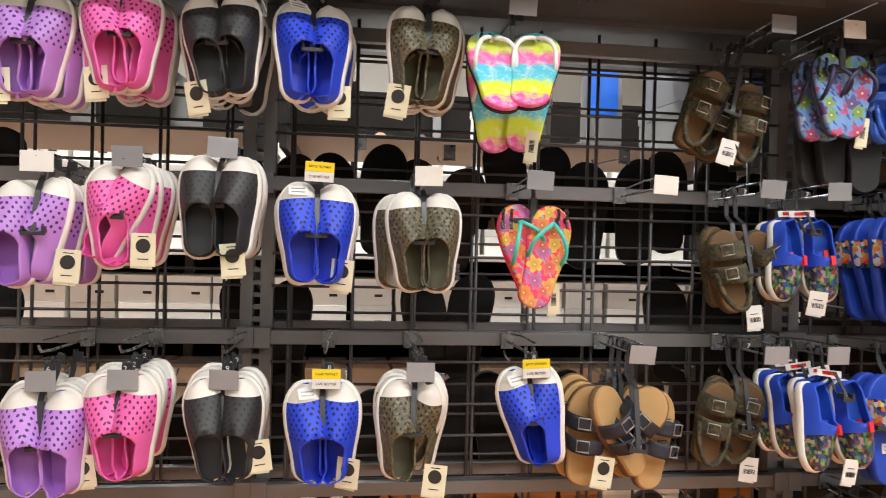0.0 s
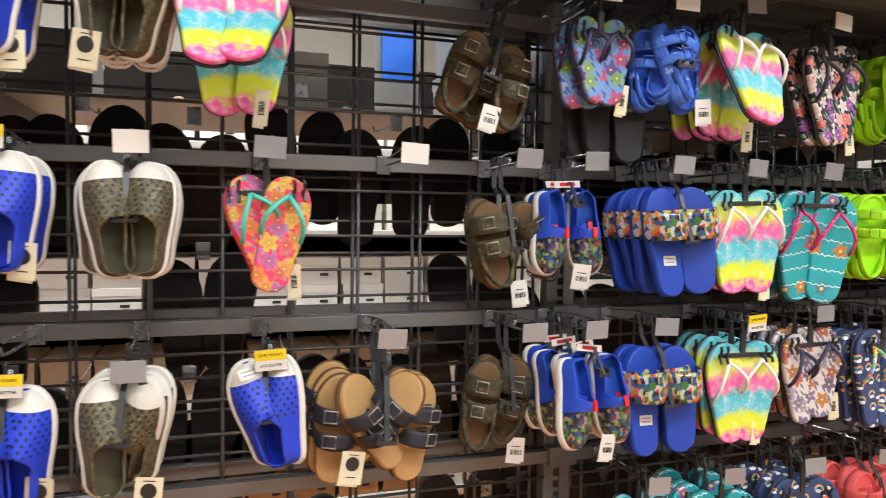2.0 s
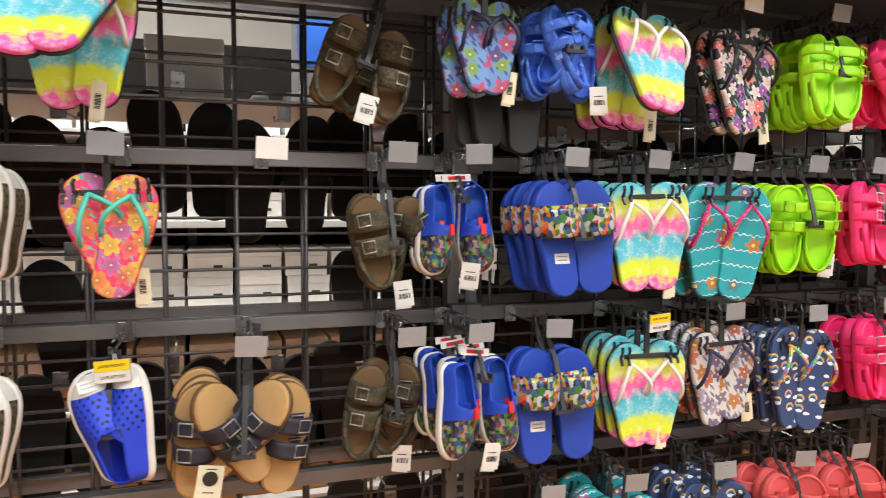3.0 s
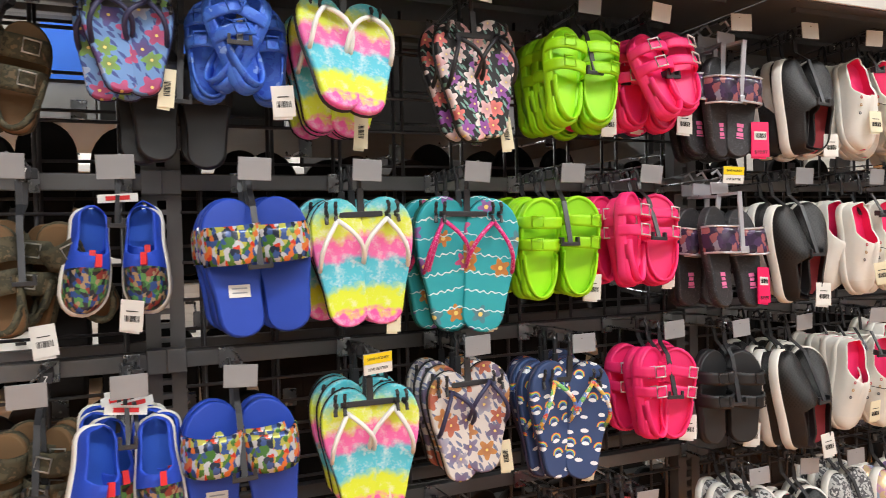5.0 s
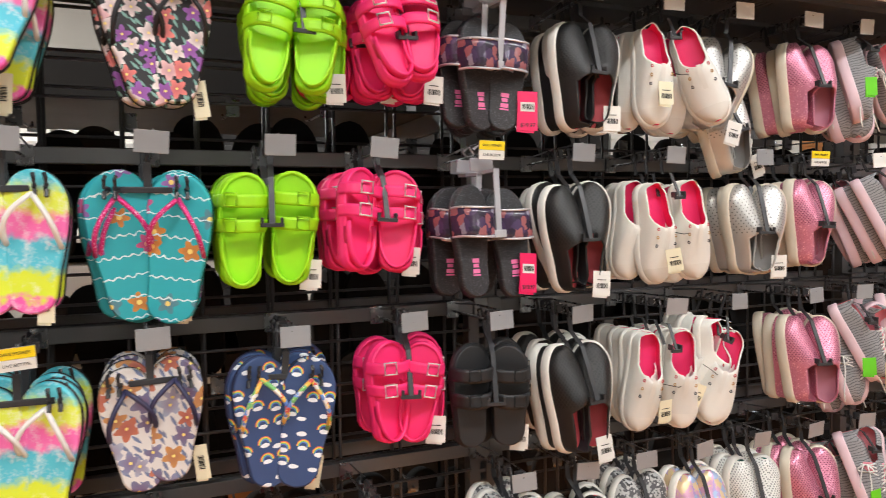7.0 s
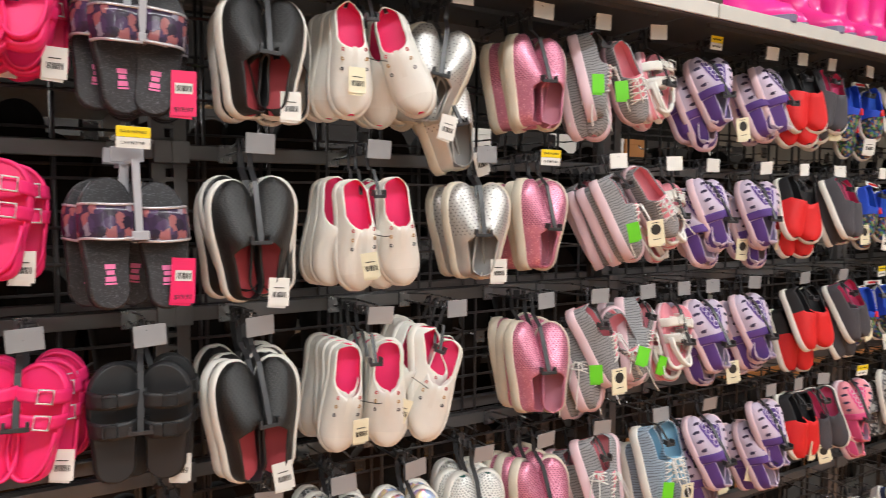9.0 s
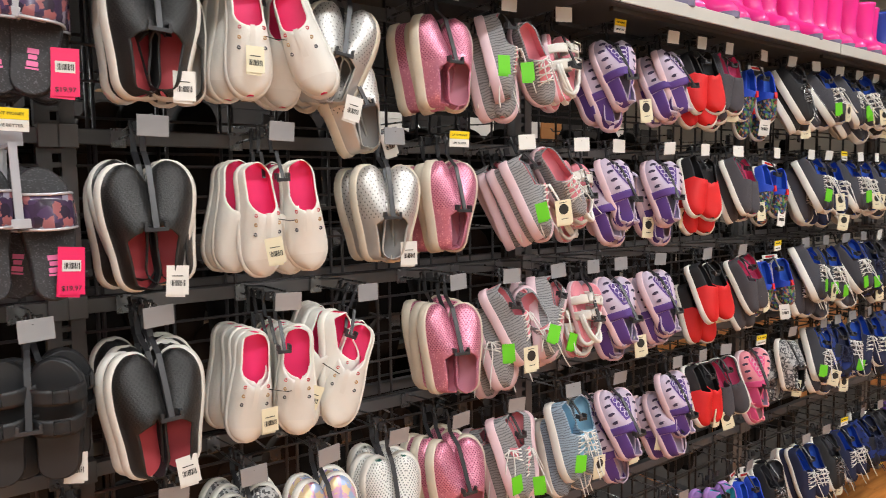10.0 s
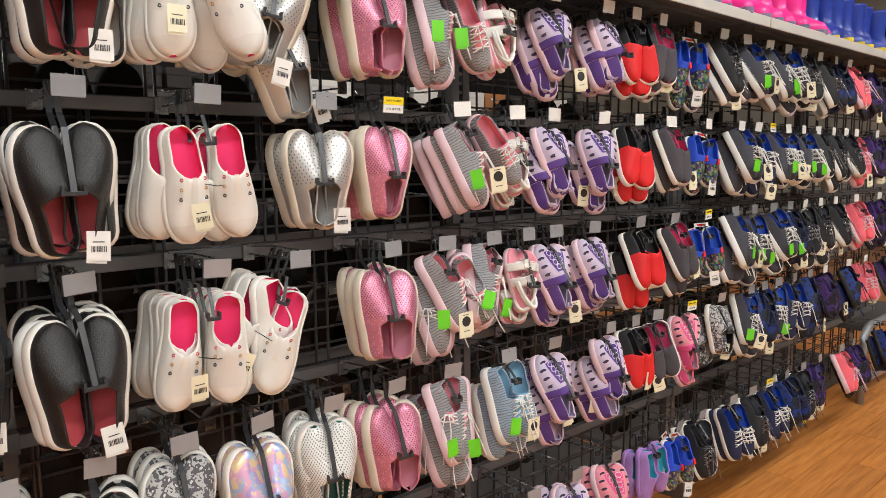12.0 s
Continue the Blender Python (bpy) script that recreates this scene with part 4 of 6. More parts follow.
def kind_table():
    """Every kind: the maker of one shoe, toe up or down, drop below the hook, gap, splay, tilt, noun, label, hanger, tag."""
    K = {}

    def add(key, maker, up, drop, gap, splay, tilt, noun, label, hanger="strip", tag="cream", L=0.19, H=0.06, mark=""):
        K[key] = dict(maker=maker, up=up, drop=drop, gap=gap, splay=splay, tilt=tilt, noun=noun, label=label, hanger=hanger, tag=tag, L=L, H=H, mark=mark)
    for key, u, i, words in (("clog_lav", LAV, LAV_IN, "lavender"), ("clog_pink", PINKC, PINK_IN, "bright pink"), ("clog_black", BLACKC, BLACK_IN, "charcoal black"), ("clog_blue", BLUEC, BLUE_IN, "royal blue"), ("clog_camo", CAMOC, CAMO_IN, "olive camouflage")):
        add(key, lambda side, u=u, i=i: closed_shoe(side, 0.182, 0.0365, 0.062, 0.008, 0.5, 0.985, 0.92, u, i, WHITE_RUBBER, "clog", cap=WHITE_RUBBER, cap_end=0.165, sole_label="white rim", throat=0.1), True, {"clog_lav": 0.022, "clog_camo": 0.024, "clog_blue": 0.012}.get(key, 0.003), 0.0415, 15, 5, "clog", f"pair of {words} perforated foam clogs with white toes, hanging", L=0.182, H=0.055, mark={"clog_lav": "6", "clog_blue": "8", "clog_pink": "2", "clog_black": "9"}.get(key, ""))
    add("slip_black", lambda side: closed_shoe(side, 0.215, 0.04, 0.062, 0.018, 0.54, 0.985, 0.86, BLACK_LEATHER, BLACK_PLAIN, WHITE_RUBBER, "slip_on_shoe", insole=RED_INSOLE, sole_label="thick white sole"), True, 0.055, 0.053, 20, 4, "slip_on_shoe", "pair of black perforated slip-on shoes with white soles, hanging", tag="white", L=0.215, H=0.08, mark="2")
    add("slip_silver", lambda side: closed_shoe(side, 0.205, 0.038, 0.06, 0.018, 0.54, 0.985, 0.86, SILVER, SILVER_IN, CREAM_RUBBER, "slip_on_shoe", sole_label="cream sole"), True, 0.058, 0.054, 30, 6, "slip_on_shoe", "pair of silver perforated slip-on shoes with cream soles, hanging", tag="white", L=0.205, H=0.08, mark="2")
    add("slip_pink", lambda side: closed_shoe(side, 0.205, 0.038, 0.06, 0.02, 0.54, 0.985, 0.86, PINK_SHINE, PINK_LINE, CREAM_RUBBER, "slip_on_shoe", sole_label="thick cream sole"), True, 0.045, 0.053, 30, 4, "slip_on_shoe", "pair of metallic pink slip-on shoes with cream soles, hanging", tag="", L=0.205, H=0.08, mark="1")
    add("slip_whiteperf", lambda side: closed_shoe(side, 0.205, 0.038, 0.06, 0.018, 0.54, 0.985, 0.86, WHITE_LACE, TEAL_IN, WHITE_RUBBER, "slip_on_shoe"), True, 0.045, 0.043, 16, 5, "slip_on_shoe", "pair of white cut-pattern slip-on shoes, hanging", tag="", L=0.205, H=0.08)
    add("slip_pearl", lambda side: closed_shoe(side, 0.2, 0.037, 0.058, 0.016, 0.56, 0.97, 0.8, PEARL, PINK_LINE, WHITE_RUBBER, "slip_on_shoe"), True, 0.05, 0.042, 14, 4, "slip_on_shoe", "pair of iridescent lilac slip-on shoes, hanging", tag="", L=0.2, H=0.08)
    add("sneak_white", lambda side: closed_shoe(side, 0.214, 0.0405, 0.056, 0.014, 0.53, 0.985, 0.98, WHITE_CANVAS, MAGENTA_IN, WHITE_RUBBER, "canvas_sneaker", cap=WHITE_RUBBER, cap_end=0.15, throat=0.13, extra=eyelets(0.214, 0.0405, 0.056, 0.014)), False, 0.05, 0.046, 6, 4, "canvas_sneaker", "pair of white canvas sneakers with magenta insoles, hanging", tag="barcode", L=0.214, H=0.075, mark="2")
    add("ath_grey", lambda side: closed_shoe(side, 0.205, 0.037, 0.062, 0.02, 0.54, 0.985, 0.86, KNIT, ROSE_MESH, PINK_SOLE, "running_shoe", extra=laces(0.205, 0.037, 0.062, 0.02, LACE_WHITE, ROSE_MESH)), False, 0.03, 0.056, 46, 7, "running_shoe", "pair of grey knit running shoes with pink lining, hanging", tag="lime", L=0.205, H=0.085, mark="1")
    add("ath_blue", lambda side: closed_shoe(side, 0.205, 0.037, 0.062, 0.02, 0.54, 0.985, 0.86, KNIT_BLUE, BABY_BLUE, WHITE_RUBBER, "running_shoe", extra=laces(0.205, 0.037, 0.062, 0.02, LACE_WHITE, BABY_BLUE)), False, 0.03, 0.053, 26, 6, "running_shoe", "pair of grey-blue knit running shoes with pale blue lining, hanging", tag="lime", L=0.205, H=0.085)
    add("ath_navy", lambda side: closed_shoe(side, 0.205, 0.037, 0.06, 0.02, 0.54, 0.985, 0.86, SLATE, ROYAL_IN, WHITE_RUBBER, "running_shoe", extra=laces(0.205, 0.037, 0.06, 0.02, LACE_WHITE, SLATE)), False, 0.03, 0.054, 28, 7, "running_shoe", "pair of slate running shoes with blue lining and white laces, hanging", tag="lime", L=0.205, H=0.085)
    add("ath_black", lambda side: closed_shoe(side, 0.205, 0.037, 0.06, 0.02, 0.54, 0.985, 0.86, BLACK_PLAIN, SLATE, WHITE_RUBBER, "running_shoe", extra=laces(0.205, 0.037, 0.06, 0.02, CHROME, BLACK_PLAIN)), False, 0.03, 0.054, 28, 7, "running_shoe", "pair of black running shoes with white soles, hanging", L=0.205, H=0.085)
    add("ath_coral", lambda side: closed_shoe(side, 0.2, 0.036, 0.06, 0.02, 0.54, 0.985, 0.86, CORAL_KNIT, ROSE_MESH, PINK_SOLE, "running_shoe", extra=laces(0.2, 0.036, 0.06, 0.02, PINK_SOLE, CORAL_KNIT)), False, 0.03, 0.054, 28, 9, "running_shoe", "pair of coral pink running shoes, hanging", L=0.2, H=0.085)
    add("ath_purple", lambda side: closed_shoe(side, 0.2, 0.036, 0.06, 0.018, 0.54, 0.985, 0.86, DARKPURPLE, PURPLE, BLACK_RUBBER, "running_shoe", extra=laces(0.2, 0.036, 0.06, 0.018, DEEP, DEEP)), False, 0.03, 0.053, 26, 7, "running_shoe", "pair of black and purple running shoes, hanging", L=0.2, H=0.085)
    add("ath_nblue", lambda side: closed_shoe(side, 0.2, 0.036, 0.06, 0.018, 0.54, 0.985, 0.86, NAVYBLUE, NAVY, BLACK_RUBBER, "running_shoe", extra=laces(0.2, 0.036, 0.06, 0.018, NAVY, NAVY)), False, 0.03, 0.053, 26, 7, "running_shoe", "pair of black and blue running shoes, hanging", L=0.2, H=0.085)
    add("lace_navy", lambda side: closed_shoe(side, 0.205, 0.037, 0.058, 0.014, 0.54, 0.97, 0.8, NAVY, ROYAL_IN, WHITE_RUBBER, "canvas_sneaker", extra=laces(0.205, 0.037, 0.058, 0.014, LACE_WHITE, NAVY)), False, 0.03, 0.042, 10, 3, "canvas_sneaker", "pair of navy sneakers with white laces and soles, hanging", L=0.205, H=0.08)
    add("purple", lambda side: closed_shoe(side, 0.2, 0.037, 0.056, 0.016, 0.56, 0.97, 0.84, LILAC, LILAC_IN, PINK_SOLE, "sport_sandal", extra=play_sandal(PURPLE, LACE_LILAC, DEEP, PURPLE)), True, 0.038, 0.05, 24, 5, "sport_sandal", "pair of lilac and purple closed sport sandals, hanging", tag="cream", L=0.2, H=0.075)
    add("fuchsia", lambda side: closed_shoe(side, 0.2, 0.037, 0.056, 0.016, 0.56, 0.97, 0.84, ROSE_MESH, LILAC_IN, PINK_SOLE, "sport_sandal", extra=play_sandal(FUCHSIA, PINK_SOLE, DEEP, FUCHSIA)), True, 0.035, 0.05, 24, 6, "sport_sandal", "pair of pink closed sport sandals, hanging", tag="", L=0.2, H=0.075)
    add("red", lambda side: closed_shoe(side, 0.19, 0.037, 0.056, 0.014, 0.52, 0.97, 0.84, BLACK_PLAIN, BLACK_PLAIN, WHITE_RUBBER, "slip_on_shoe", low=RED, split=0.6), False, 0.03, 0.047, 18, 4, "slip_on_shoe", "pair of red and black slip-on shoes with white soles, hanging", L=0.19, H=0.075)
    add("greypink", lambda side: closed_shoe(side, 0.19, 0.036, 0.056, 0.014, 0.5, 0.97, 0.8, GREYPINK, HOT_LINE, WHITE_RUBBER, "slip_on_shoe"), False, 0.03, 0.048, 22, 5, "slip_on_shoe", "pair of dark grey slip-on shoes with raspberry lining, hanging", L=0.19, H=0.075)
    add("char", lambda side: closed_shoe(side, 0.17, 0.034, 0.052, 0.012, 0.5, 0.97, 0.84, ROYAL, ROYAL_IN, WHITE_RUBBER, "slip_on_shoe", low=PICTURE, split=0.4, extra=lambda s: [("tab", box("tab", -0.012, -0.003, -0.066, -0.058, -0.088, -0.068, RED), "small red tab")]), False, 0.05, 0.044, 8, 3, "slip_on_shoe", "pair of blue slip-on shoes with printed toes, hanging", tag="white", L=0.17, H=0.07, mark="7")
    add("bwslip", lambda side: closed_shoe(side, 0.185, 0.036, 0.055, 0.014, 0.5, 0.97, 0.8, BWCAMO, BLACK_PLAIN, WHITE_RUBBER, "slip_on_shoe"), True, 0.03, 0.042, 14, 4, "slip_on_shoe", "pair of black and white printed slip-on shoes, hanging", L=0.185, H=0.075)
    add("lavslip", lambda side: closed_shoe(side, 0.18, 0.036, 0.055, 0.012, 0.48, 0.97, 0.84, LAVSLIP, AQUA_IN, LAVSLIP, "slip_on_shoe"), False, 0.03, 0.04, 6, 1, "slip_on_shoe", "pair of lavender slip-on shoes with aqua lining, hanging", tag="", L=0.18, H=0.07)
    for key, top, strap, under, words in (("ff_tie", TIE, WHITE_STRAP, BLACK_EVA, "tie-dyed flip-flops with white straps"), ("ff_teal", TEAL_PRINT, GLIT_PINK, TEAL_IN, "teal flip-flops with pink glitter straps"), ("ff_black", BLACK_FLORAL, BLACK_STRAPF, BLACK_EVA, "black floral flip-flops"), ("ff_white", WHITE_FLORAL, NAVY_STRAPF, BLACK_EVA, "white floral flip-flops with navy straps"), ("ff_rainbow", NAVY_RAINBOW, RAINBOW_STRAP, NAVY_STRAPF, "navy rainbow-print flip-flops"), ("ff_bluefl", BLUE_FLORAL, NAVY_STRAPF, NAVY_STRAPF, "blue floral flip-flops with navy straps"), ("ff_red", RED_FLORAL, MINT, SOLE_PINK, "coral floral flip-flops with mint straps")):
        L = {"ff_bluefl": 0.17, "ff_red": 0.2, "ff_white": 0.205, "ff_teal": 0.25, "ff_rainbow": 0.228}.get(key, 0.222)
        add(key, lambda side, top=top, strap=strap, under=under, L=L: flip_flop(side, L, 0.046 * L / 0.222, top, strap, under), True, 0.035, 0.0535 * L / 0.222, 7, 9, "flip_flop", f"pair of {words}, hanging", hanger="bar", tag="edge", L=L, H=0.03, mark={"ff_tie": "3", "ff_red": "12"}.get(key, ""))
    add("slide_blue", lambda side: slide(side, 0.222, 0.046, SLIDE_BLUE, PICTURE_SLIDE), True, 0.035, 0.047, 8, 2, "slide", "pair of blue slides with glossy printed straps, hanging", tag="", L=0.222, H=0.06, mark="12")
    add("slide_doll", lambda side: slide(side, 0.215, 0.041, GLITTER_BLACK, DOLL_STRAP, SILVER_TRIM, LOGO_PINK), True, 0.06, 0.045, 10, 2, "slide", "pair of black glitter slides with purple printed straps, hanging", hanger="clear", tag="magenta", L=0.215, H=0.06)
    add("birk_navy", lambda side: strap_sandal(side, 0.198, 0.041, CORK, NAVY_STRAP, BROWN_SIDE, STEEL_BUCKLE, straps=((0.26, 0.41), (0.48, 0.63))), True, 0.07, 0.078, 6, 0, "sandal", "pair of navy two-strap sandals with tan footbeds, hanging", L=0.198, H=0.055, mark="6")
    add("birk_camo", lambda side: strap_sandal(side, 0.175, 0.035, CORK_DARK, OLIVE_SUEDE, OLIVE_SUEDE, STEEL_BUCKLE, True, straps=((0.15, 0.36), (0.43, 0.64))), True, 0.07, 0.043, 30, 3, "sandal", "pair of olive camouflage buckled sandals, hanging", tag="white", L=0.175, H=0.06, mark="7")
    add("birk_black", lambda side: strap_sandal(side, 0.2, 0.041, BLACK_EVA, BLACK_EVA, BLACK_EVA, BLACK_EVA), True, 0.045, 0.046, 10, 2, "sandal", "pair of black foam two-strap sandals, hanging", L=0.2, H=0.055, mark="3")
    for key, foam, words in (("eva_green", GREEN, "lime green"), ("eva_pink", HOTPINK, "hot pink"), ("eva_coral", CORAL, "coral"), ("eva_blue", SKY, "cornflower blue")):
        add(key, lambda side, foam=foam: foam_sandal(side, {GREEN: 0.198, SKY: 0.17}.get(foam, 0.188), 0.036 if foam == SKY else 0.0415, foam, WHITE_STRAP if foam in (HOTPINK,) else foam), True, 0.033, 0.0475, 9, 0, "sandal", f"pair of {words} foam buckle sandals, hanging", L=0.178, H=0.06)
    add("pinkwhite", lambda side: strap_sandal(side, 0.175, 0.034, ROSE_MESH, WHITE_CANVAS, PINK_SOLE, WHITE_CANVAS, True), True, 0.04, 0.04, 26, 6, "sandal", "pair of pink and white strapped sandals, hanging", tag="", L=0.175, H=0.06)
    add("slide_black", lambda side: slide(side, 0.2, 0.041, BLACK_EVA, BLACK_EVA), True, 0.1, 0.046, 8, 2, "slide", "pair of plain black slides, hanging", tag="", L=0.2, H=0.06)
    return K


KINDS = kind_table()
PROTOS, MESHES = {}, {}

STRIPS = {}


def strip_hanger(key):
    """The flat plastic hanger of a pair: a hook loop and a stem that runs down the front, and its end clip."""
    if key not in STRIPS:
        k = KINDS[key]
        bm = bmesh.new()
        add_tube(bm, [(0.0, 0.012, 0.004), (0, 0.010, 0.018), (0, -0.002, 0.022), (0, -0.008, 0.008), (0, -0.008, -0.006)], 0.0034, 6)
        half = 0.0048 if k["up"] else 0.0032
        reach = k["drop"] + (0.5 if k["up"] else 0.13) * k["L"]
        slope = math.tan(radians(1.4 * LEAN_OUT.get(key, 3.0)))
        front = k["H"] * (0.78 if k["up"] else 0.7)
        pts = [(-0.007, -0.002), (-0.012, -0.5 * k["drop"] - 0.004)]
        for f in (0.35, 0.6, 0.8, 1.0):
            pts.append((-0.012 - front * f ** 0.7 - slope * reach * f, -reach * f))
        rows = []
        for y, z in pts:
            rows.append([bm.verts.new(v) for v in ((-half, y, z), (half, y, z), (half, y - 0.003, z), (-half, y - 0.003, z))])
        for a, b in zip(rows, rows[1:]):
            for j in range(4):
                bm.faces.new((a[j], a[(j + 1) % 4], b[(j + 1) % 4], b[j]))
        bm.faces.new(rows[0])
        bm.faces.new(rows[-1])
        clip = bmesh.new()
        y, z = pts[-1]
        add_box(clip, -4 * half, 4 * half, y - 0.0045, y + 0.001, z - 0.005, z + 0.002, 0.001)
        for sx in (-3.3 * half, 3.3 * half):
            add_box(clip, sx - 0.0025, sx + 0.0025, y - 0.0045, y + 0.012, z - 0.001, z + 0.011, 0.001)
        STRIPS[key] = (finish("hanger", bm, HANGER), finish("clip", clip, HANGER))
    return STRIPS[key]


bar_bm = bmesh.new()
add_tube(bar_bm, [(0.0, 0.006, 0.004), (0, 0.004, 0.018), (0, -0.008, 0.022), (0, -0.014, 0.008), (0, -0.014, -0.03)], 0.004, 6)
add_box(bar_bm, -0.052, 0.052, -0.02, -0.013, -0.07, -0.06, 0.0015)
add_box(bar_bm, -0.006, 0.006, -0.019, -0.013, -0.062, -0.02, 0.0015)
for sx in (-0.062, -0.046, 0.046, 0.062):
    add_tube(bar_bm, [(sx * 0.92, -0.016, -0.064), (sx, -0.03, -0.062), (sx, -0.034, -0.05), (sx * 0.97, -0.03, -0.044)], 0.0034, 6)
    add_tube(bar_bm, [(sx * 0.92, -0.016, -0.066), (sx, -0.03, -0.07), (sx, -0.034, -0.08)], 0.0034, 6)
barhang_mesh = finish("hanger", bar_bm, HANGER)
clear_bm = bmesh.new()
add_box(clear_bm, -0.026, 0.026, -0.016, -0.012, -0.03, -0.004, 0.002)
add_box(clear_bm, -0.006, 0.006, -0.066, -0.062, -0.15, -0.03, 0.0012)
add_box(clear_bm, -0.006, 0.006, -0.066, -0.012, -0.036, -0.03)
add_box(clear_bm, -0.022, 0.022, -0.068, -0.06, -0.16, -0.145, 0.002)
add_tube(clear_bm, [(0, -0.013, -0.006), (0.012, -0.013, 0.006), (0, -0.01, 0.022), (-0.011, -0.006, 0.014)], 0.0032, 6)
clear_mesh = finish("hanger", clear_bm, CLEAR)
cord_mesh = tube("elastic_cord", [(-0.034, 0.004, 0.002), (-0.015, -0.002, -0.002), (0.005, -0.001, -0.007), (0.03, 0.003, -0.006)], 0.0009, BLACK_RUBBER, 5)
mark_mesh = box("size_marker", -0.0085, 0.0085, -0.0045, 0.0, -0.009, 0.009, HANGER, 0.0012)

tag_meshes = {}
for nm, material, w, h in (("cream", CREAM, 0.021, 0.029), ("white", CARD, 0.018, 0.025), ("barcode", CREAM, 0.016, 0.024), ("lime", LIME_TAG, 0.015, 0.021), ("magenta", PINK_TAG, 0.02, 0.038), ("edge", CREAM, 0.012, 0.03)):
    bm = bmesh.new()
    add_box(bm, -w, w, -0.0008, 0.0, -2 * h, 0, 0.0)
    add_box(bm, -w + 0.002, w - 0.003, 0.0012, 0.0018, -2 * h - 0.004, -0.003, 0.0, Matrix.Rotation(0.05, 4, "Y"))
    tag_meshes[nm] = finish("tag", bm, material)
stamp = disc("stamp", 0.0125, 0.0006, INK)
bars_bm = bmesh.new()
rb = random.Random(3)
bx = -0.011
while bx < 0.011:
    w = rb.choice((0.0006, 0.001, 0.0016))
    add_box(bars_bm, bx, bx + w, -0.0002, 0.0002, -0.005, 0.005)
    bx += w + rb.choice((0.0006, 0.001, 0.0013))
barcode = finish("barcode", bars_bm, INK)
line_mesh = box("print_line", -0.009, 0.009, -0.0002, 0.0002, -0.0008, 0.0008, INK)
header_mesh = box("header_card", -0.03, 0.03, -0.0008, 0.0, -0.007, 0.007, CARD)
header_ink = box("red_print", -0.018, 0.018, -0.0018, -0.001, -0.0035, 0.0035, RED)
sticker_mesh = box("sticker", -0.017, 0.017, -0.0006, 0.0, -0.01, 0.01, CARD)
sticker_line = box("print_line", -0.012, 0.012, -0.0011, -0.0007, -0.0012, 0.0012, PLATE)
whitebox = box("print_field", -0.014, 0.014, -0.0003, 0.0003, -0.009, 0.009, CARD)


def add_tag(pair, style, x, y, z, rng):
    t = part("tag", tag_meshes[style], pair, {"cream": "cream card tag with a black stamp", "white": "white barcode tag", "barcode": "cream barcode tag", "lime": "lime green tag", "magenta": "magenta price tag", "edge": "cream tag"}[style], pose(x, y, z, rng.uniform(-6, 4), rng.uniform(-8, 8), rng.uniform(-20, 10)))
    if style == "cream":
        part("stamp", stamp, t, "round black stamp", pose(0, -0.0013, -0.022))
        part("print_line", line_mesh, t, m=pose(0, -0.0012, -0.045))
        part("print_line", line_mesh, t, m=pose(0, -0.0012, -0.006))
    elif style in ("white", "barcode"):
        tagged(part("barcode", barcode, t, m=pose(0, -0.0012, -0.03)), kind="stuff")
        part("print_line", line_mesh, t, m=pose(0, -0.0012, -0.018))
    elif style == "magenta":
        part("print_field", whitebox, t, "white field", pose(0, -0.0012, -0.03))
        tagged(part("barcode", barcode, t, m=pose(0, -0.0018, -0.03)), kind="stuff")
        part("price", letters("$19.97", 0.011, INK), t, m=pose(0, -0.0013, -0.066))
    elif style == "edge":
        tagged(part("barcode", barcode, t, m=pose(0, -0.0012, -0.03, 0, 90, 0)), kind="stuff")


# how far, in degrees, the lower ends stand out into the aisle
LEAN_OUT = {"ath_grey": 13, "ath_blue": 13, "ath_navy": 19, "ath_black": 19, "ath_coral": 18, "ath_purple": 17, "ath_nblue": 17, "lace_navy": 15, "purple": 15, "fuchsia": 14, "red": 15, "greypink": 15, "char": 10, "bwslip": 6, "pinkwhite": 10, "sneak_white": 5, "slip_pink": 5, "slip_black": 4, "ff_tie": 0, "ff_teal": 0}


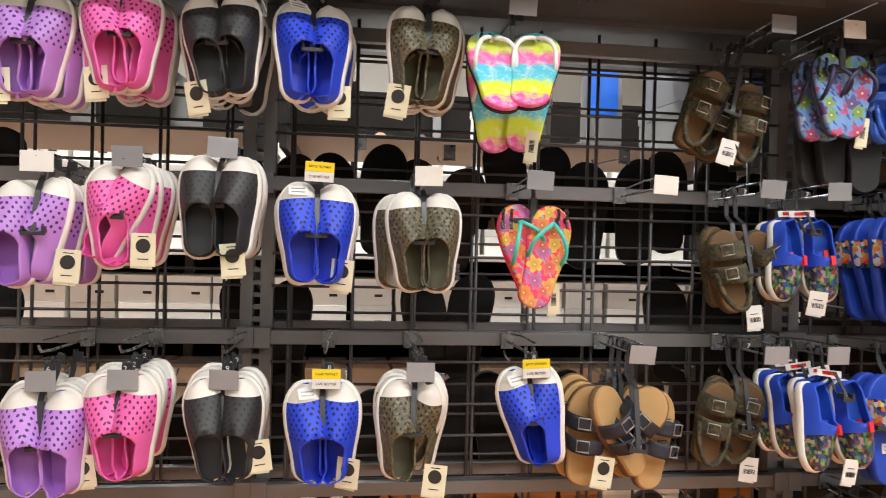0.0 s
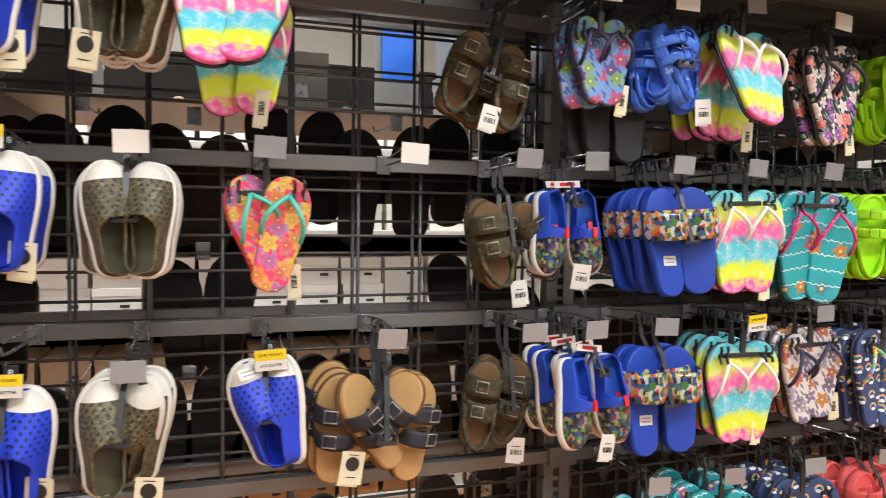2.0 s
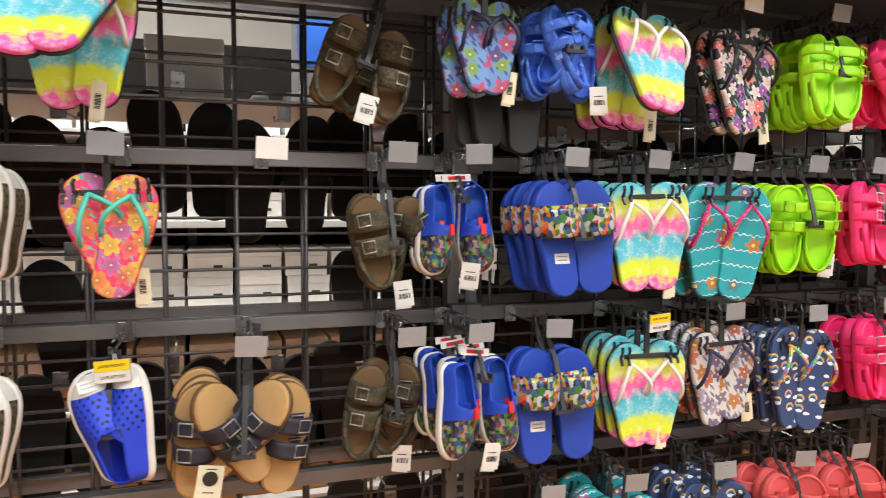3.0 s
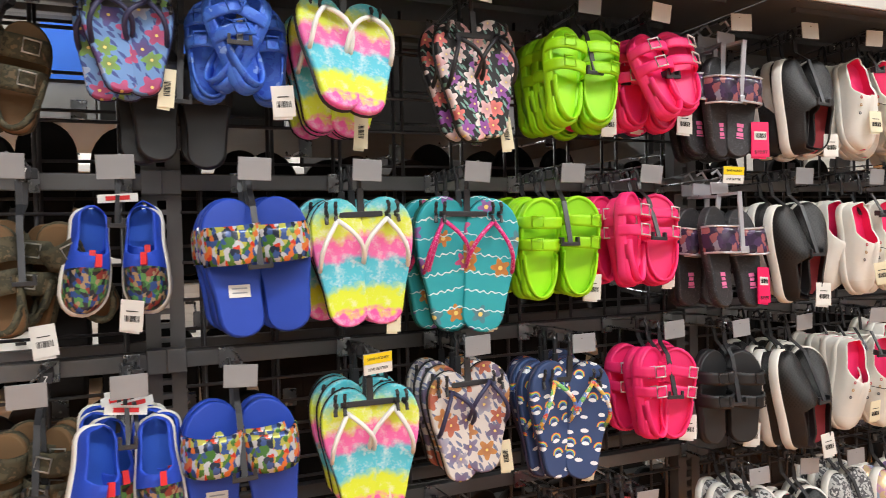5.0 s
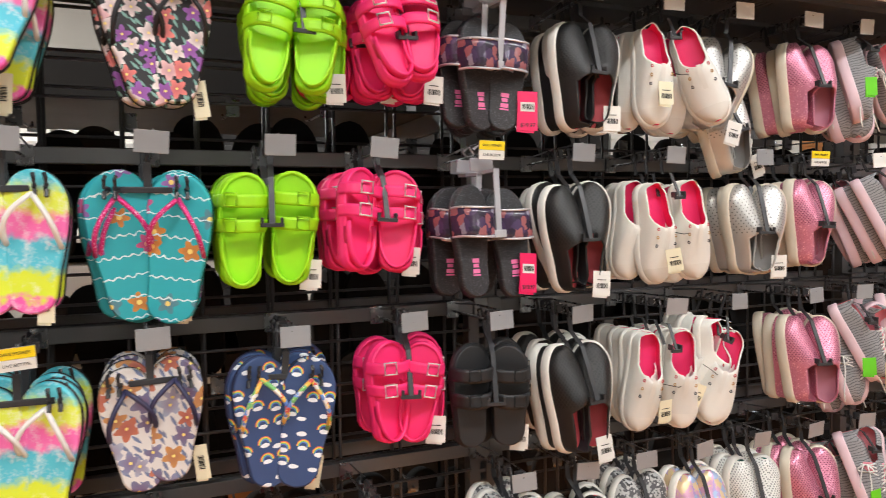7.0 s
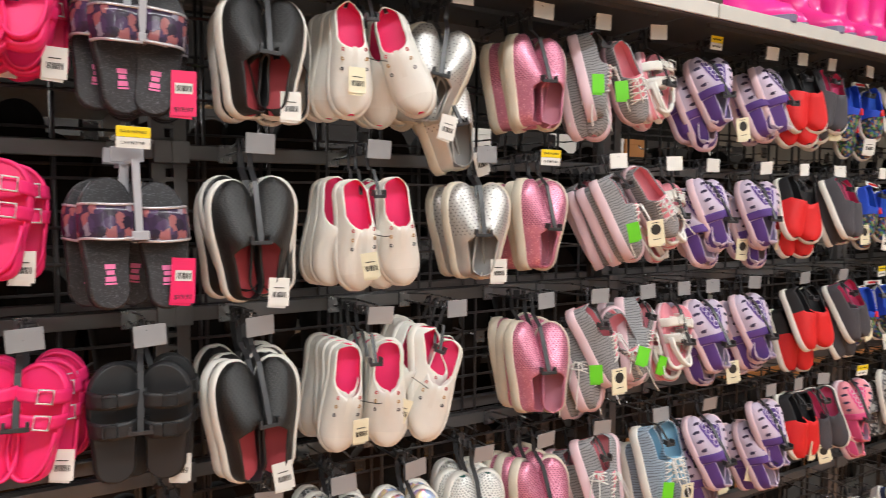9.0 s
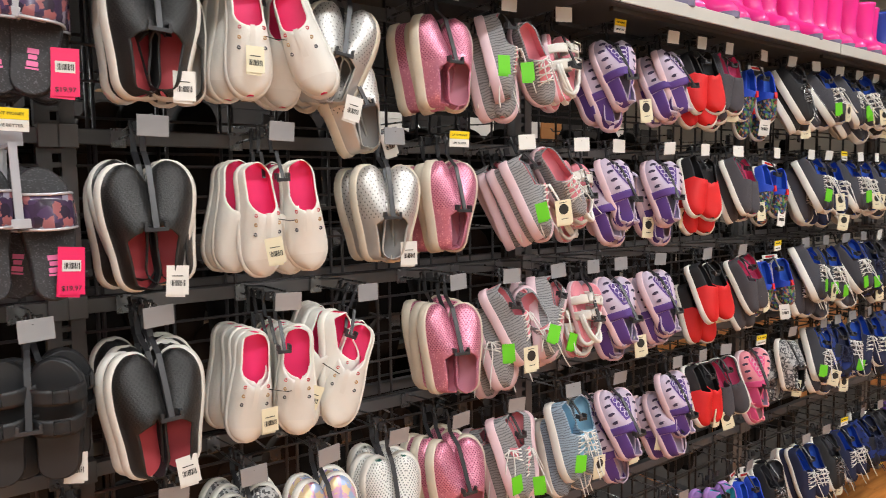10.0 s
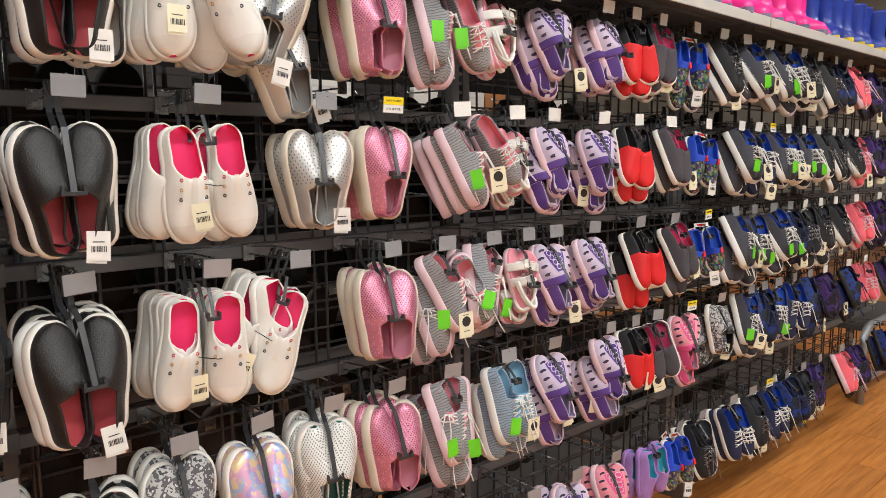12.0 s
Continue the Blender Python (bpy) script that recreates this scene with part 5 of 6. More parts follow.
def make_pair(key, front, rng, bend=None):
    """One hanging pair, its hook point at the origin; bend turns its two shoes further."""
    k = KINDS[key]
    pair = tagged(new("pair_of_" + k["noun"] + "s"), k["label"], k["noun"].replace("_", " ").replace("pair of ", "") + " pair", "pairs of " + k["noun"].replace("_", " ") + "s")
    for side in (-1, 1):
        if (key, side) not in MESHES:
            MESHES[key, side] = k["maker"](side)
        L = k["L"]
        loose = 0.45 if k["hanger"] == "bar" else (2.2 if key in ("birk_camo", "birk_navy") else 1.0)
        m = pose(side * k["gap"], -0.004 - rng.uniform(0, 0.006), -k["drop"] - rng.uniform(-0.004, 0.006), -1.4 * LEAN_OUT.get(key, 3.0) + rng.uniform(-2, 2), 0, -side * k["splay"] + loose * rng.uniform(-8, 8)) @ pose(0, 0, 0, 0, side * k["tilt"] * (1 if k["up"] else -0.4) + loose * rng.uniform(-4.5, 4.5), 0)
        if bend:
            m = pose(m.translation.x, m.translation.y, m.translation.z, *bend[0 if side < 0 else 1]) @ pose(-m.translation.x, -m.translation.y, -m.translation.z) @ m
        if not k["up"]:
            m = m @ pose(0, 0, -L, 0, 180, 0)
        pieces = MESHES[key, side]
        if not front:
            pieces = [p for p in pieces if p[0] not in ("eyelet", "lining", "insole", "tongue") or (p[0] == "lining" and not k["up"])]
        main = part(pieces[0][0], pieces[0][1], pair, m=m)
        for nm, me, lb in pieces[1:]:
            sub_part = part(nm, me, main, lb)
            if nm == "side_vent":
                tagged(sub_part, kind="stuff")
        if front and side < 0 and key in ("slide_blue", "clog_blue"):
            spot = (0.0, -0.0212, -0.67 * L) if key == "slide_blue" else (0.0, -0.0385, -0.09 * L)
            st = part("sticker", sticker_mesh, main, "white paper sticker", pose(*spot, -4 if key == "slide_blue" else -28, 6, 0))
            part("print_line", sticker_line, st, m=pose(0, 0, -0.003))
            part("print_line", sticker_line, st, m=pose(0, 0, 0.004))
    if key == "char":
        hd = part("header_card", header_mesh, pair, "white header card with red print", pose(0.0, -0.03, -0.03, -12, rng.uniform(-6, 6), rng.uniform(-10, 10)))
        part("red_print", header_ink, hd)
    H = k["H"]
    if key == "sneak_white" and front:
        z = -k["drop"] - 0.1
        part("elastic_cord", cord_mesh, pair, "thin black cord", pose(0, -H - 0.004, z))
    if k["hanger"] == "strip":
        hg = part("hanger", strip_hanger(key)[0], pair, "dark grey plastic hanger")
        if front:
            part("clip", strip_hanger(key)[1], hg)
    elif k["hanger"] == "bar":
        hg = part("hanger", barhang_mesh, pair, "black plastic flip-flop hanger")
    else:
        hg = part("hanger", clear_mesh, pair, "clear plastic hanger")
    if k["hanger"] != "clear":
        mk = part("size_marker", mark_mesh, hg, "black size marker", pose(0.011, -0.014, 0.012))
        if k["mark"] and (front or key in ("clog_pink", "clog_black", "clog_blue", "sneak_white", "slip_black")):
            tx = part("size_number", letters(k["mark"], 0.014, WHITE_PRINT), pair, "white size number", pose(0.011, -0.0275 if k["hanger"] == "strip" else -0.0195, 0.012))
    return pair


fronts = []


def tag_pair(pair, key, rng):
    """The swing tag of a front pair; it hangs a little differently on each."""
    k = KINDS[key]
    H, low = k["H"] + 0.6 * k["L"] * math.sin(radians(1.4 * LEAN_OUT.get(key, 3.0))), -k["drop"]
    if key.startswith("eva") or key == "birk_black":
        add_tag(pair, "white", k["gap"] + 0.018, -0.03, low - k["L"] * rng.uniform(0.72, 0.86), rng)
    elif k["tag"] == "edge":
        add_tag(pair, "edge", k["gap"] * 0.95 + rng.uniform(-0.01, 0.02), -0.012, low - k["L"] * rng.uniform(0.72, 0.86), rng)
    elif k["tag"] == "magenta":
        add_tag(pair, "magenta", 0.07, -0.055, low - k["L"] * 0.62, rng)
    elif k["tag"] == "lime":
        add_tag(pair, "lime", -0.045, -H - 0.012, low - k["L"] * 0.5, rng)
        add_tag(pair, rng.choice(("lime", "cream")), 0.012, -H - 0.018, low - k["L"] * 0.55, rng)
    elif k["tag"] == "barcode":
        add_tag(pair, "barcode", -0.035, -H - 0.006, low - k["L"] * rng.uniform(0.55, 0.66), rng)
    elif k["tag"] == "white":
        add_tag(pair, "white", rng.uniform(0.015, 0.045), -H * 0.8, low - k["L"] * rng.uniform(0.72, 0.92), rng)
    elif rng.random() < 0.85:
        add_tag(pair, "cream", rng.choice((-0.045, 0.03, 0.05, 0.058)), -H * rng.uniform(0.3, 0.9), low - k["L"] * rng.uniform(0.62, 0.9), rng)


def hang(key, x, row, count=2, sign="grey", yaw=0.0, tip=0.0, front_y=1.552, step=0.042, rng=random.Random(11), low=0.0, lift=0.0, bend=None):
    """A hook with so many pairs of a kind on it, the first pair at its tip."""
    sag = 0.034 if row == 2 and x < 0.7 else 0.0
    if sign:
        hook(x, row, sign, low=sag - lift)
    if x > 4.35:
        count = min(count, 2)
    for i in range(count):
        kind = (key, i == 0, rng.randrange(4 if i == 0 else 3))
        y = front_y + i * step
        if y > WALL - 0.035:
            break
        m = pose(x + (rng.uniform(-0.012, 0.012) if i else 0), y, BAR[row] + lift - 0.004 - sag * 0.6 - (low if i == 0 else (rng.uniform(0.01, 0.09 if row >= 2 else 0.06) if x > 3.25 else 0.0)), rng.uniform(-3, 3), tip + rng.uniform(-4, 4), yaw + rng.uniform(-8, 8))
        if bend and i == 0:
            ob = make_pair(key, True, rng, bend)
            ob.matrix_basis = m
        elif kind not in PROTOS:
            PROTOS[kind] = ob = make_pair(key, i == 0, rng)
            ob.matrix_basis = m
        else:
            ob = copy_thing(PROTOS[kind], m)
        if i == 0:
            fronts.append((ob, key))


# ---- what hangs on each crossbar ----
ROW0 = [("clog_lav", -0.356, 3, "grey"), ("clog_pink", -0.215, 4, ""), ("clog_black", -0.045, 4, "grey"), ("clog_blue", 0.118, 3, ""), ("clog_camo", 0.327, 3, ""), ("ff_tie", 0.494, 2, "grey"),
        ("birk_camo", 1.02, 3, "grey"), ("ff_bluefl", 1.175, 2, "white"), ("eva_blue", 1.345, 2, "white"), ("ff_tie", 1.515, 4, "grey"), ("ff_black", 1.752, 2, "white"), ("eva_green", 1.985, 5, "grey"),
        ("eva_pink", 2.155, 5, "white"), ("slide_doll", 2.36, 4, "white"), ("slip_black", 2.567, 3, "white"), ("sneak_white", 2.775, 3, "white"), ("slip_silver", 2.966, 3, "white"), ("slip_pink", 3.18, 3, "white"),
        ("ath_grey", 3.36, 3, "white"), ("pinkwhite", 3.55, 2, "white"), ("purple", 3.77, 3, "yellow"), ("purple", 4.01, 3, "white"), ("red", 4.16, 2, "white"), ("greypink", 4.31, 3, "white"), ("char", 4.53, 3, "white"),
        ("ath_black", 4.72, 2, "white"), ("ath_navy", 4.9, 3, "white"), ("ath_navy", 5.09, 3, "white"), ("ath_navy", 5.26, 2, "white"), ("ath_black", 5.42, 2, "white"), ("ath_black", 5.6, 3, "white"), ("ath_nblue", 5.78, 2, "white"), ("ath_coral", 5.95, 2, "white"), ("ath_purple", 6.25, 2, "white"),
        ("ath_purple", 6.6, 2, "white"), ("ath_nblue", 6.95, 2, "white")]
ROW1 = [("clog_lav", -0.342, 3, "white"), ("clog_pink", -0.2, 4, "grey"), ("clog_black", -0.034, 4, "grey"), ("clog_blue", 0.133, 3, "yellow"), ("clog_camo", 0.328, 4, "white"), ("ff_red", 0.541, 1, "grey"),
        ("birk_camo", 1.01, 3, "grey"), ("char", 1.154, 3, "grey"), ("slide_blue", 1.35, 5, "grey"), ("ff_tie", 1.535, 3, "grey"), ("ff_teal", 1.74, 5, "grey"), ("eva_green", 1.935, 5, "grey"), ("eva_pink", 2.125, 4, "grey"),
        ("slide_doll", 2.333, 3, "yellow"), ("slip_black", 2.54, 3, "grey"), ("sneak_white", 2.775, 3, "grey"), ("slip_silver", 3.035, 3, "grey"), ("slip_pink", 3.208, 3, "yellow"), ("ath_grey", 3.42, 4, "white"), ("pinkwhite", 3.62, 2, "white"),
        ("purple", 3.77, 3, "white"), ("purple", 4.005, 3, "white"), ("red", 4.19, 2, "white"), ("greypink", 4.38, 3, "white"), ("char", 4.63, 3, "white"), ("ath_navy", 4.88, 3, "white"), ("ath_navy", 5.15, 3, "yellow"),
        ("lace_navy", 5.02, 2, "white"), ("ath_navy", 5.3, 2, "white"), ("ath_navy", 5.46, 2, "white"), ("ath_black", 5.62, 2, "white"), ("ath_black", 5.8, 3, "white"), ("ath_black", 5.96, 2, "white"), ("ath_coral", 6.1, 2, "white"), ("ath_purple", 6.4, 2, "white"), ("ath_purple", 6.75, 2, "white"), ("ath_nblue", 7.1, 2, "white")]
ROW2 = [("clog_lav", -0.332, 4, "grey"), ("clog_pink", -0.2, 4, "grey"), ("clog_black", -0.027, 3, "grey"), ("clog_blue", 0.151, 1, "yellow"), ("clog_camo", 0.325, 3, "grey"), ("clog_blue", 0.539, 1, "yellow"), ("birk_navy", 0.75, 4, "grey"),
        ("birk_camo", 1.03, 2, "grey"), ("char", 1.157, 4, "grey"), ("slide_blue", 1.32, 2, "grey"), ("ff_tie", 1.545, 4, "yellow"), ("ff_white", 1.73, 4, "grey"), ("ff_rainbow", 1.953, 5, "grey"), ("eva_pink", 2.174, 3, "grey"),
        ("birk_black", 2.35, 2, "grey"), ("slip_black", 2.535, 4, "grey"), ("sneak_white", 2.775, 4, "grey"), ("sneak_white", 2.955, 3, "grey"), ("slip_pink", 3.198, 3, "grey"), ("ath_grey", 3.37, 3, "grey"), ("ath_grey", 3.53, 2, "grey"),
        ("pinkwhite", 3.67, 2, "grey"), ("purple", 3.78, 3, "grey"), ("purple", 3.965, 3, "grey"), ("red", 4.215, 2, "grey"), ("greypink", 4.42, 2, "grey"), ("char", 4.65, 2, "yellow"), ("ath_navy", 4.86, 3, "grey"), ("ath_navy", 5.02, 3, "grey"), ("ath_navy", 5.2, 3, "grey"), ("ath_nblue", 5.36, 2, "grey"),
        ("ath_black", 5.52, 2, "white"), ("ath_black", 5.7, 2, "white"), ("ath_black", 5.88, 2, "white"), ("ath_coral", 6.15, 2, "white"), ("ath_purple", 6.5, 2, "white"), ("ath_nblue", 6.9, 2, "white")]
ROW3 = [("ff_tie", 1.31, 2, "grey"), ("ff_teal", 1.5, 4, "grey"), ("ff_rainbow", 1.724, 4, "grey"), ("eva_coral", 1.935, 3, "grey"), ("eva_coral", 2.1, 3, "grey"), ("bwslip", 2.4, 3, "grey"), ("slip_black", 2.55, 2, "grey"), ("bwslip", 2.7, 3, "grey"), ("slip_pearl", 2.86, 2, "grey"),
        ("slip_whiteperf", 3.03, 3, "grey"), ("slip_pink", 3.204, 3, "grey"), ("ath_grey", 3.384, 3, "grey"), ("ath_blue", 3.592, 3, "grey"), ("purple", 3.785, 3, "grey"), ("purple", 4.06, 3, "grey"), ("red", 4.2, 1, "grey"), ("greypink", 4.33, 2, "grey"), ("fuchsia", 4.557, 2, "yellow"),
        ("bwslip", 4.78, 2, "grey"), ("ath_navy", 5.03, 2, "grey"), ("ath_navy", 5.28, 3, "grey"), ("ath_nblue", 5.15, 2, "grey"), ("lace_navy", 5.45, 2, "grey"), ("ath_nblue", 5.62, 2, "grey"), ("ath_purple", 5.8, 2, "white"), ("ath_nblue", 6.1, 2, "white"), ("ath_coral", 6.35, 1, "white"), ("ath_purple", 6.8, 2, "white")]
ROW4 = [("bwslip", 2.6, 2, "grey"), ("slip_whiteperf", 2.85, 2, "grey"), ("ath_grey", 3.1, 3, "grey"), ("ath_grey", 3.33, 2, "grey"), ("purple", 3.52, 3, "grey"), ("purple", 3.7, 3, "grey"), ("purple", 3.9, 3, "grey"), ("fuchsia", 4.1, 2, "grey"), ("lavslip", 4.343, 2, ""), ("char", 4.5, 2, "grey"), ("ath_black", 4.66, 2, "grey"), ("lace_navy", 4.915, 2, "grey"), ("lace_navy", 5.24, 2, "yellow"),
        ("ath_black", 5.08, 2, "grey"), ("ath_nblue", 5.42, 2, "grey"), ("ath_black", 5.6, 2, "grey"), ("ath_purple", 5.8, 2, "grey"), ("ath_coral", 6.08, 1, "grey"), ("ath_purple", 6.25, 2, "grey"), ("ath_nblue", 6.8, 2, "grey")]
TWIST = {(0, 2.966): 16, (2, 2.955): 24, (0, 1.02): 20, (2, 0.75): 6, (1, 3.42): -12, (2, 3.53): 14}
# hooks whose tips stand higher or lower than the crossbar
LIFT = {(1, -0.034): 0.036, (1, -0.2): 0.014, (0, 0.327): 0.025, (2, -0.332): -0.016, (2, -0.2): -0.014, (2, -0.027): -0.014, (2, 0.151): -0.012, (0, 1.515): 0.012, (2, 1.73): 0.014, (2, 2.174): 0.01, (2, 0.539): 0.008}
# pairs that hang askew: further turns of the first and the second shoe
BEND = {(1, -0.342): ((0, 4, -22), (0, 6, -24)), (1, -0.2): ((0, -4, 8), (0, 15, -6)), (1, -0.034): ((0, 0, 6), (0, -5, -8)), (2, 0.151): ((0, -1, 4), (0, -3, -4)), (2, 0.325): ((0, 0, 6), (24, 8, -12)), (2, 0.539): ((0, -6, 10), (0, -7, -34)),
        (2, 0.75): ((0, -36, 18), (0, 34, -24)), (1, 1.01): ((0, -6, -44), (0, -34, 16)), (0, 1.02): ((0, 10, -34), (0, -8, 26)), (2, 1.03): ((0, 6, -26), (0, 8, -10)), (1, 0.541): ((0, -8, 12), (0, 5, 4)), (0, 0.494): ((-40, 0, 0), (-40, 0, 0)),
        (0, 1.515): ((-24, 0, 0), (-22, 0, 0)), (0, 1.345): ((-10, -12, 30), (-14, 16, -46)), (0, 2.155): ((-16, 0, 4), (-16, 6, -8)), (0, 1.985): ((-6, 4, -4), (-8, 8, -12)), (2, 2.955): ((-6, -26, 30), (0, 0, -10)),
        (1, 3.42): ((0, 6, 10), (0, -20, 40)), (2, 3.37): ((0, -14, 10), (0, -30, 30)), (0, 3.36): ((0, 4, 10), (0, -26, 40)), (0, 2.775): ((0, 0, 0), (0, -14, -20)), (2, 2.174): ((0, -5, 8), (0, 6, -10)), (1, 2.125): ((0, 3, 10), (0, 4, -8))}
# pairs pushed back on their hooks
BACK = {(0, 1.02): 1.65, (1, 1.01): 1.645, (2, 1.03): 1.645, (1, 1.154): 1.645}
turn_rng = random.Random(8)
for row, line in enumerate((ROW0, ROW1, ROW2, ROW3, ROW4)):
    for key, x, count, sign in line:
        yaw = (0.0 if x < 2.65 else -9.0) if x < 3.25 else -9.0 + turn_rng.uniform(-12, 12) * (1.0 if x < 4.3 else 1.6)
        hang(key, x, row, count, sign, tip=TWIST.get((row, x), 0.0) + (turn_rng.uniform(-11, 11) if x > 4.3 else 0.0), yaw=yaw, lift=LIFT.get((row, x), 0.0), bend=BEND.get((row, x)), front_y=BACK.get((row, x), 1.552))
hook(0.787, 1, "white")
hang("slide_black", 1.26, 0, 2, "", front_y=1.64)
hang("slip_silver", 2.93, 0, 2, "", front_y=1.60, low=0.1, tip=-12)
hang("eva_pink", 2.09, 0, 2, "", front_y=1.62, low=0.0)

tag_rng = random.Random(4)
for ob, key in fronts:
    if KINDS[key]["tag"]:
        tag_pair(ob, key, tag_rng)

# ---- rain boots on the top shelf ----
def boot_pair(x, y, foam, sole, words):
    pair = tagged(new("pair_of_rain_boots"), f"pair of {words} rubber rain boots standing on the top shelf", "rain boots", "rain boots on the top shelf")
    pair.matrix_basis = pose(x, y, SHELF_Z + 0.0045, 0, 0, random.uniform(-25, 25))
    for side in (-1, 1):
        key = ("boot", foam.name)
        if key not in MESHES:
            bm = bmesh.new()
            n = 18
            rings = []
            for z, cy, rx, ry in ((0.016, -0.045, 0.036, 0.1), (0.03, -0.045, 0.039, 0.1), (0.05, -0.04, 0.038, 0.092), (0.07, -0.02, 0.036, 0.068), (0.09, -0.002, 0.036, 0.052), (0.12, 0.004, 0.039, 0.048), (0.17, 0.006, 0.045, 0.052), (0.225, 0.006, 0.049, 0.056), (0.23, 0.006, 0.051, 0.058), (0.24, 0.006, 0.051, 0.058)):
                rings.append([bm.verts.new((rx * math.cos(2 * math.pi * j / n), cy + ry * math.sin(2 * math.pi * j / n), z)) for j in range(n)])
            rings.append([bm.verts.new((0.046 * math.cos(2 * math.pi * j / n), 0.006 + 0.053 * math.sin(2 * math.pi * j / n), 0.238)) for j in range(n)])
            rings.append([bm.verts.new((0.034 * math.cos(2 * math.pi * j / n), 0.004 + 0.045 * math.sin(2 * math.pi * j / n), 0.09)) for j in range(n)])
            for a, b in zip(rings, rings[1:]):
                for j in range(n):
                    bm.faces.new((a[j], a[(j + 1) % n], b[(j + 1) % n], b[j]))
            bm.faces.new(rings[-1])
            sb = bmesh.new()
            lo = []
            for z, g in ((0.0, 0.0), (0.003, 0.003), (0.02, 0.003), (0.022, 0.0)):
                lo.append([sb.verts.new(((0.036 + g) * math.cos(2 * math.pi * j / n), -0.045 + (0.1 + g) * math.sin(2 * math.pi * j / n), z)) for j in range(n)])
            for a, b in zip(lo, lo[1:]):
                for j in range(n):
                    sb.faces.new((a[j], a[(j + 1) % n], b[(j + 1) % n], b[j]))
            sb.faces.new(lo[0])
            sb.faces.new(lo[-1])
            MESHES[key] = (finish("boot", bm, foam, True), finish("sole", sb, sole))
        b = part("boot", MESHES[key][0], pair, m=pose(side * 0.056, 0, 0))
        part("sole", MESHES[key][1], b)


BOOT_PINK = mat("glossy_pink_rubber", (244, 52, 150), 0.25, 0, 0.06, 12, 0.02, 200)
BOOT_BLUE = mat("glossy_blue_rubber", (44, 66, 160), 0.25, 0, 0.06, 12, 0.02, 200)
BOOT_BLACK = mat("glossy_black_rubber", (26, 26, 30), 0.25, 0, 0.06, 12, 0.02, 200)
GREY_SOLE = mat("grey_boot_sole", (120, 112, 140), 0.6, 0, 0.1, 20, 0.1, 300)
YELLOW_SOLE = mat("yellow_boot_sole", (226, 200, 40), 0.6, 0, 0.1, 20, 0.1, 300)
for bx in (3.98, 4.22, 4.46, 4.7, 4.94, 5.18, 5.42):
    boot_pair(bx, 1.56, BOOT_PINK, GREY_SOLE, "pink")
for bx in (5.66, 5.92, 6.18, 6.44):
    boot_pair(bx, 1.56, BOOT_BLUE, YELLOW_SOLE, "blue")
for bx in (6.72, 6.98):
    boot_pair(bx, 1.56, BOOT_BLACK, GREY_SOLE, "black")

# ---- rear side of the rack: dark slippers on the other aisle's hooks ----
dark_meshes = []
for i, material in enumerate(DARKS):
    dark_meshes.append([sole_mesh("footbed", 0.27, 0.055, sd, 0.03, material) for sd in (-1, 1)])
rd = random.Random(21)
for r in (1, 2, 3, 4, 5):
    x = -1.1
    while x < 5.8:
        z = BAR[4] + 0.34 if r == 5 else BAR[r] + (0.22 if r == 3 else 0.14 if x < 1.25 else 0.1) + rd.uniform(-0.055, 0.025)
        gap = rd.random() < ((0.24 if r in (1, 2) else 0.05) if x < 1.2 else 0.0)
        if not gap:
            kind = dark_meshes[0 if rd.random() < 0.75 else 1]
            pair = tagged(new("pair_of_slippers"), "pair of dark suede slippers hanging behind the grid", "slipper pair", "dark slippers on the rear of the rack")
            pair.matrix_basis = pose(x, 1.96 + rd.uniform(-0.03, 0.06), z - 0.01, 0, 0, 180 + rd.uniform(-12, 12))
            for j, side in enumerate((-1, 1)):
                part("slipper", kind[j], pair, m=pose(side * 0.062, rd.uniform(0, 0.03), rd.uniform(-0.02, 0.01), rd.uniform(-4, 8), side * rd.uniform(-4, 9), rd.uniform(-16, 16)))
            hk = tagged(new("peg_hook"), "zinc peg hook on the rear of the rack", "peg hook", "peg hooks on the rear of the rack")
            hk.matrix_basis = pose(x, WALL + 0.088, z - 0.004, 0, 0, 180)
            part("hook_wire", hook_mesh, hk)
        x += rd.uniform(0.2, 0.24) if x < 1.25 else 0.2
# ---- the shelves across the next aisle ----
SX0, SX1, SY = -1.8, 4.2, 3.35
deck_mesh = box("deck", 0, 1.2, 0, 0.45, 0, 0.03, EDGE, 0.003)
dark_deck = box("deck", 0, 1.2, 0, 0.45, 0, 0.03, DECK_DARK, 0.003)
post2_mesh = box("post", -0.02, 0.02, 0.42, 0.46, 0, 2.2, RACK)
back_mesh = box("back_panel", 0, 1.2, 0.46, 0.475, 0, 2.2, DARK_PANEL)
# Higher panel, added past x 1.0 to block the bright far wall.
screen_back = box("back_panel", 0, 1.2, 0.46, 0.475, 0, 3.1, DARK_PANEL)
LEVELS = (0.15, 0.6, 1.0, 1.36, 1.72)
box_meshes = [box("carton", -0.09, 0.09, 0, 0.3, 0, 0.115, BOX_WHITE, 0.002), box("carton", -0.09, 0.09, 0, 0.3, 0, 0.115, BOX_TAN, 0.002), box("carton", -0.09, 0.09, 0, 0.3, 0, 0.115, BOX_DARK, 0.002)]
lid_meshes = [box("lid", -0.092, 0.092, -0.002, 0.302, 0.085, 0.118, BOX_WHITE, 0.002), box("lid", -0.092, 0.092, -0.002, 0.302, 0.085, 0.118, BOX_TAN, 0.002), box("lid", -0.092, 0.092, -0.002, 0.302, 0.085, 0.118, BOX_DARK, 0.002)]
icon_mesh = box("printed_mark", -0.018, 0.018, -0.0008, 0, -0.006, 0.006, INK)
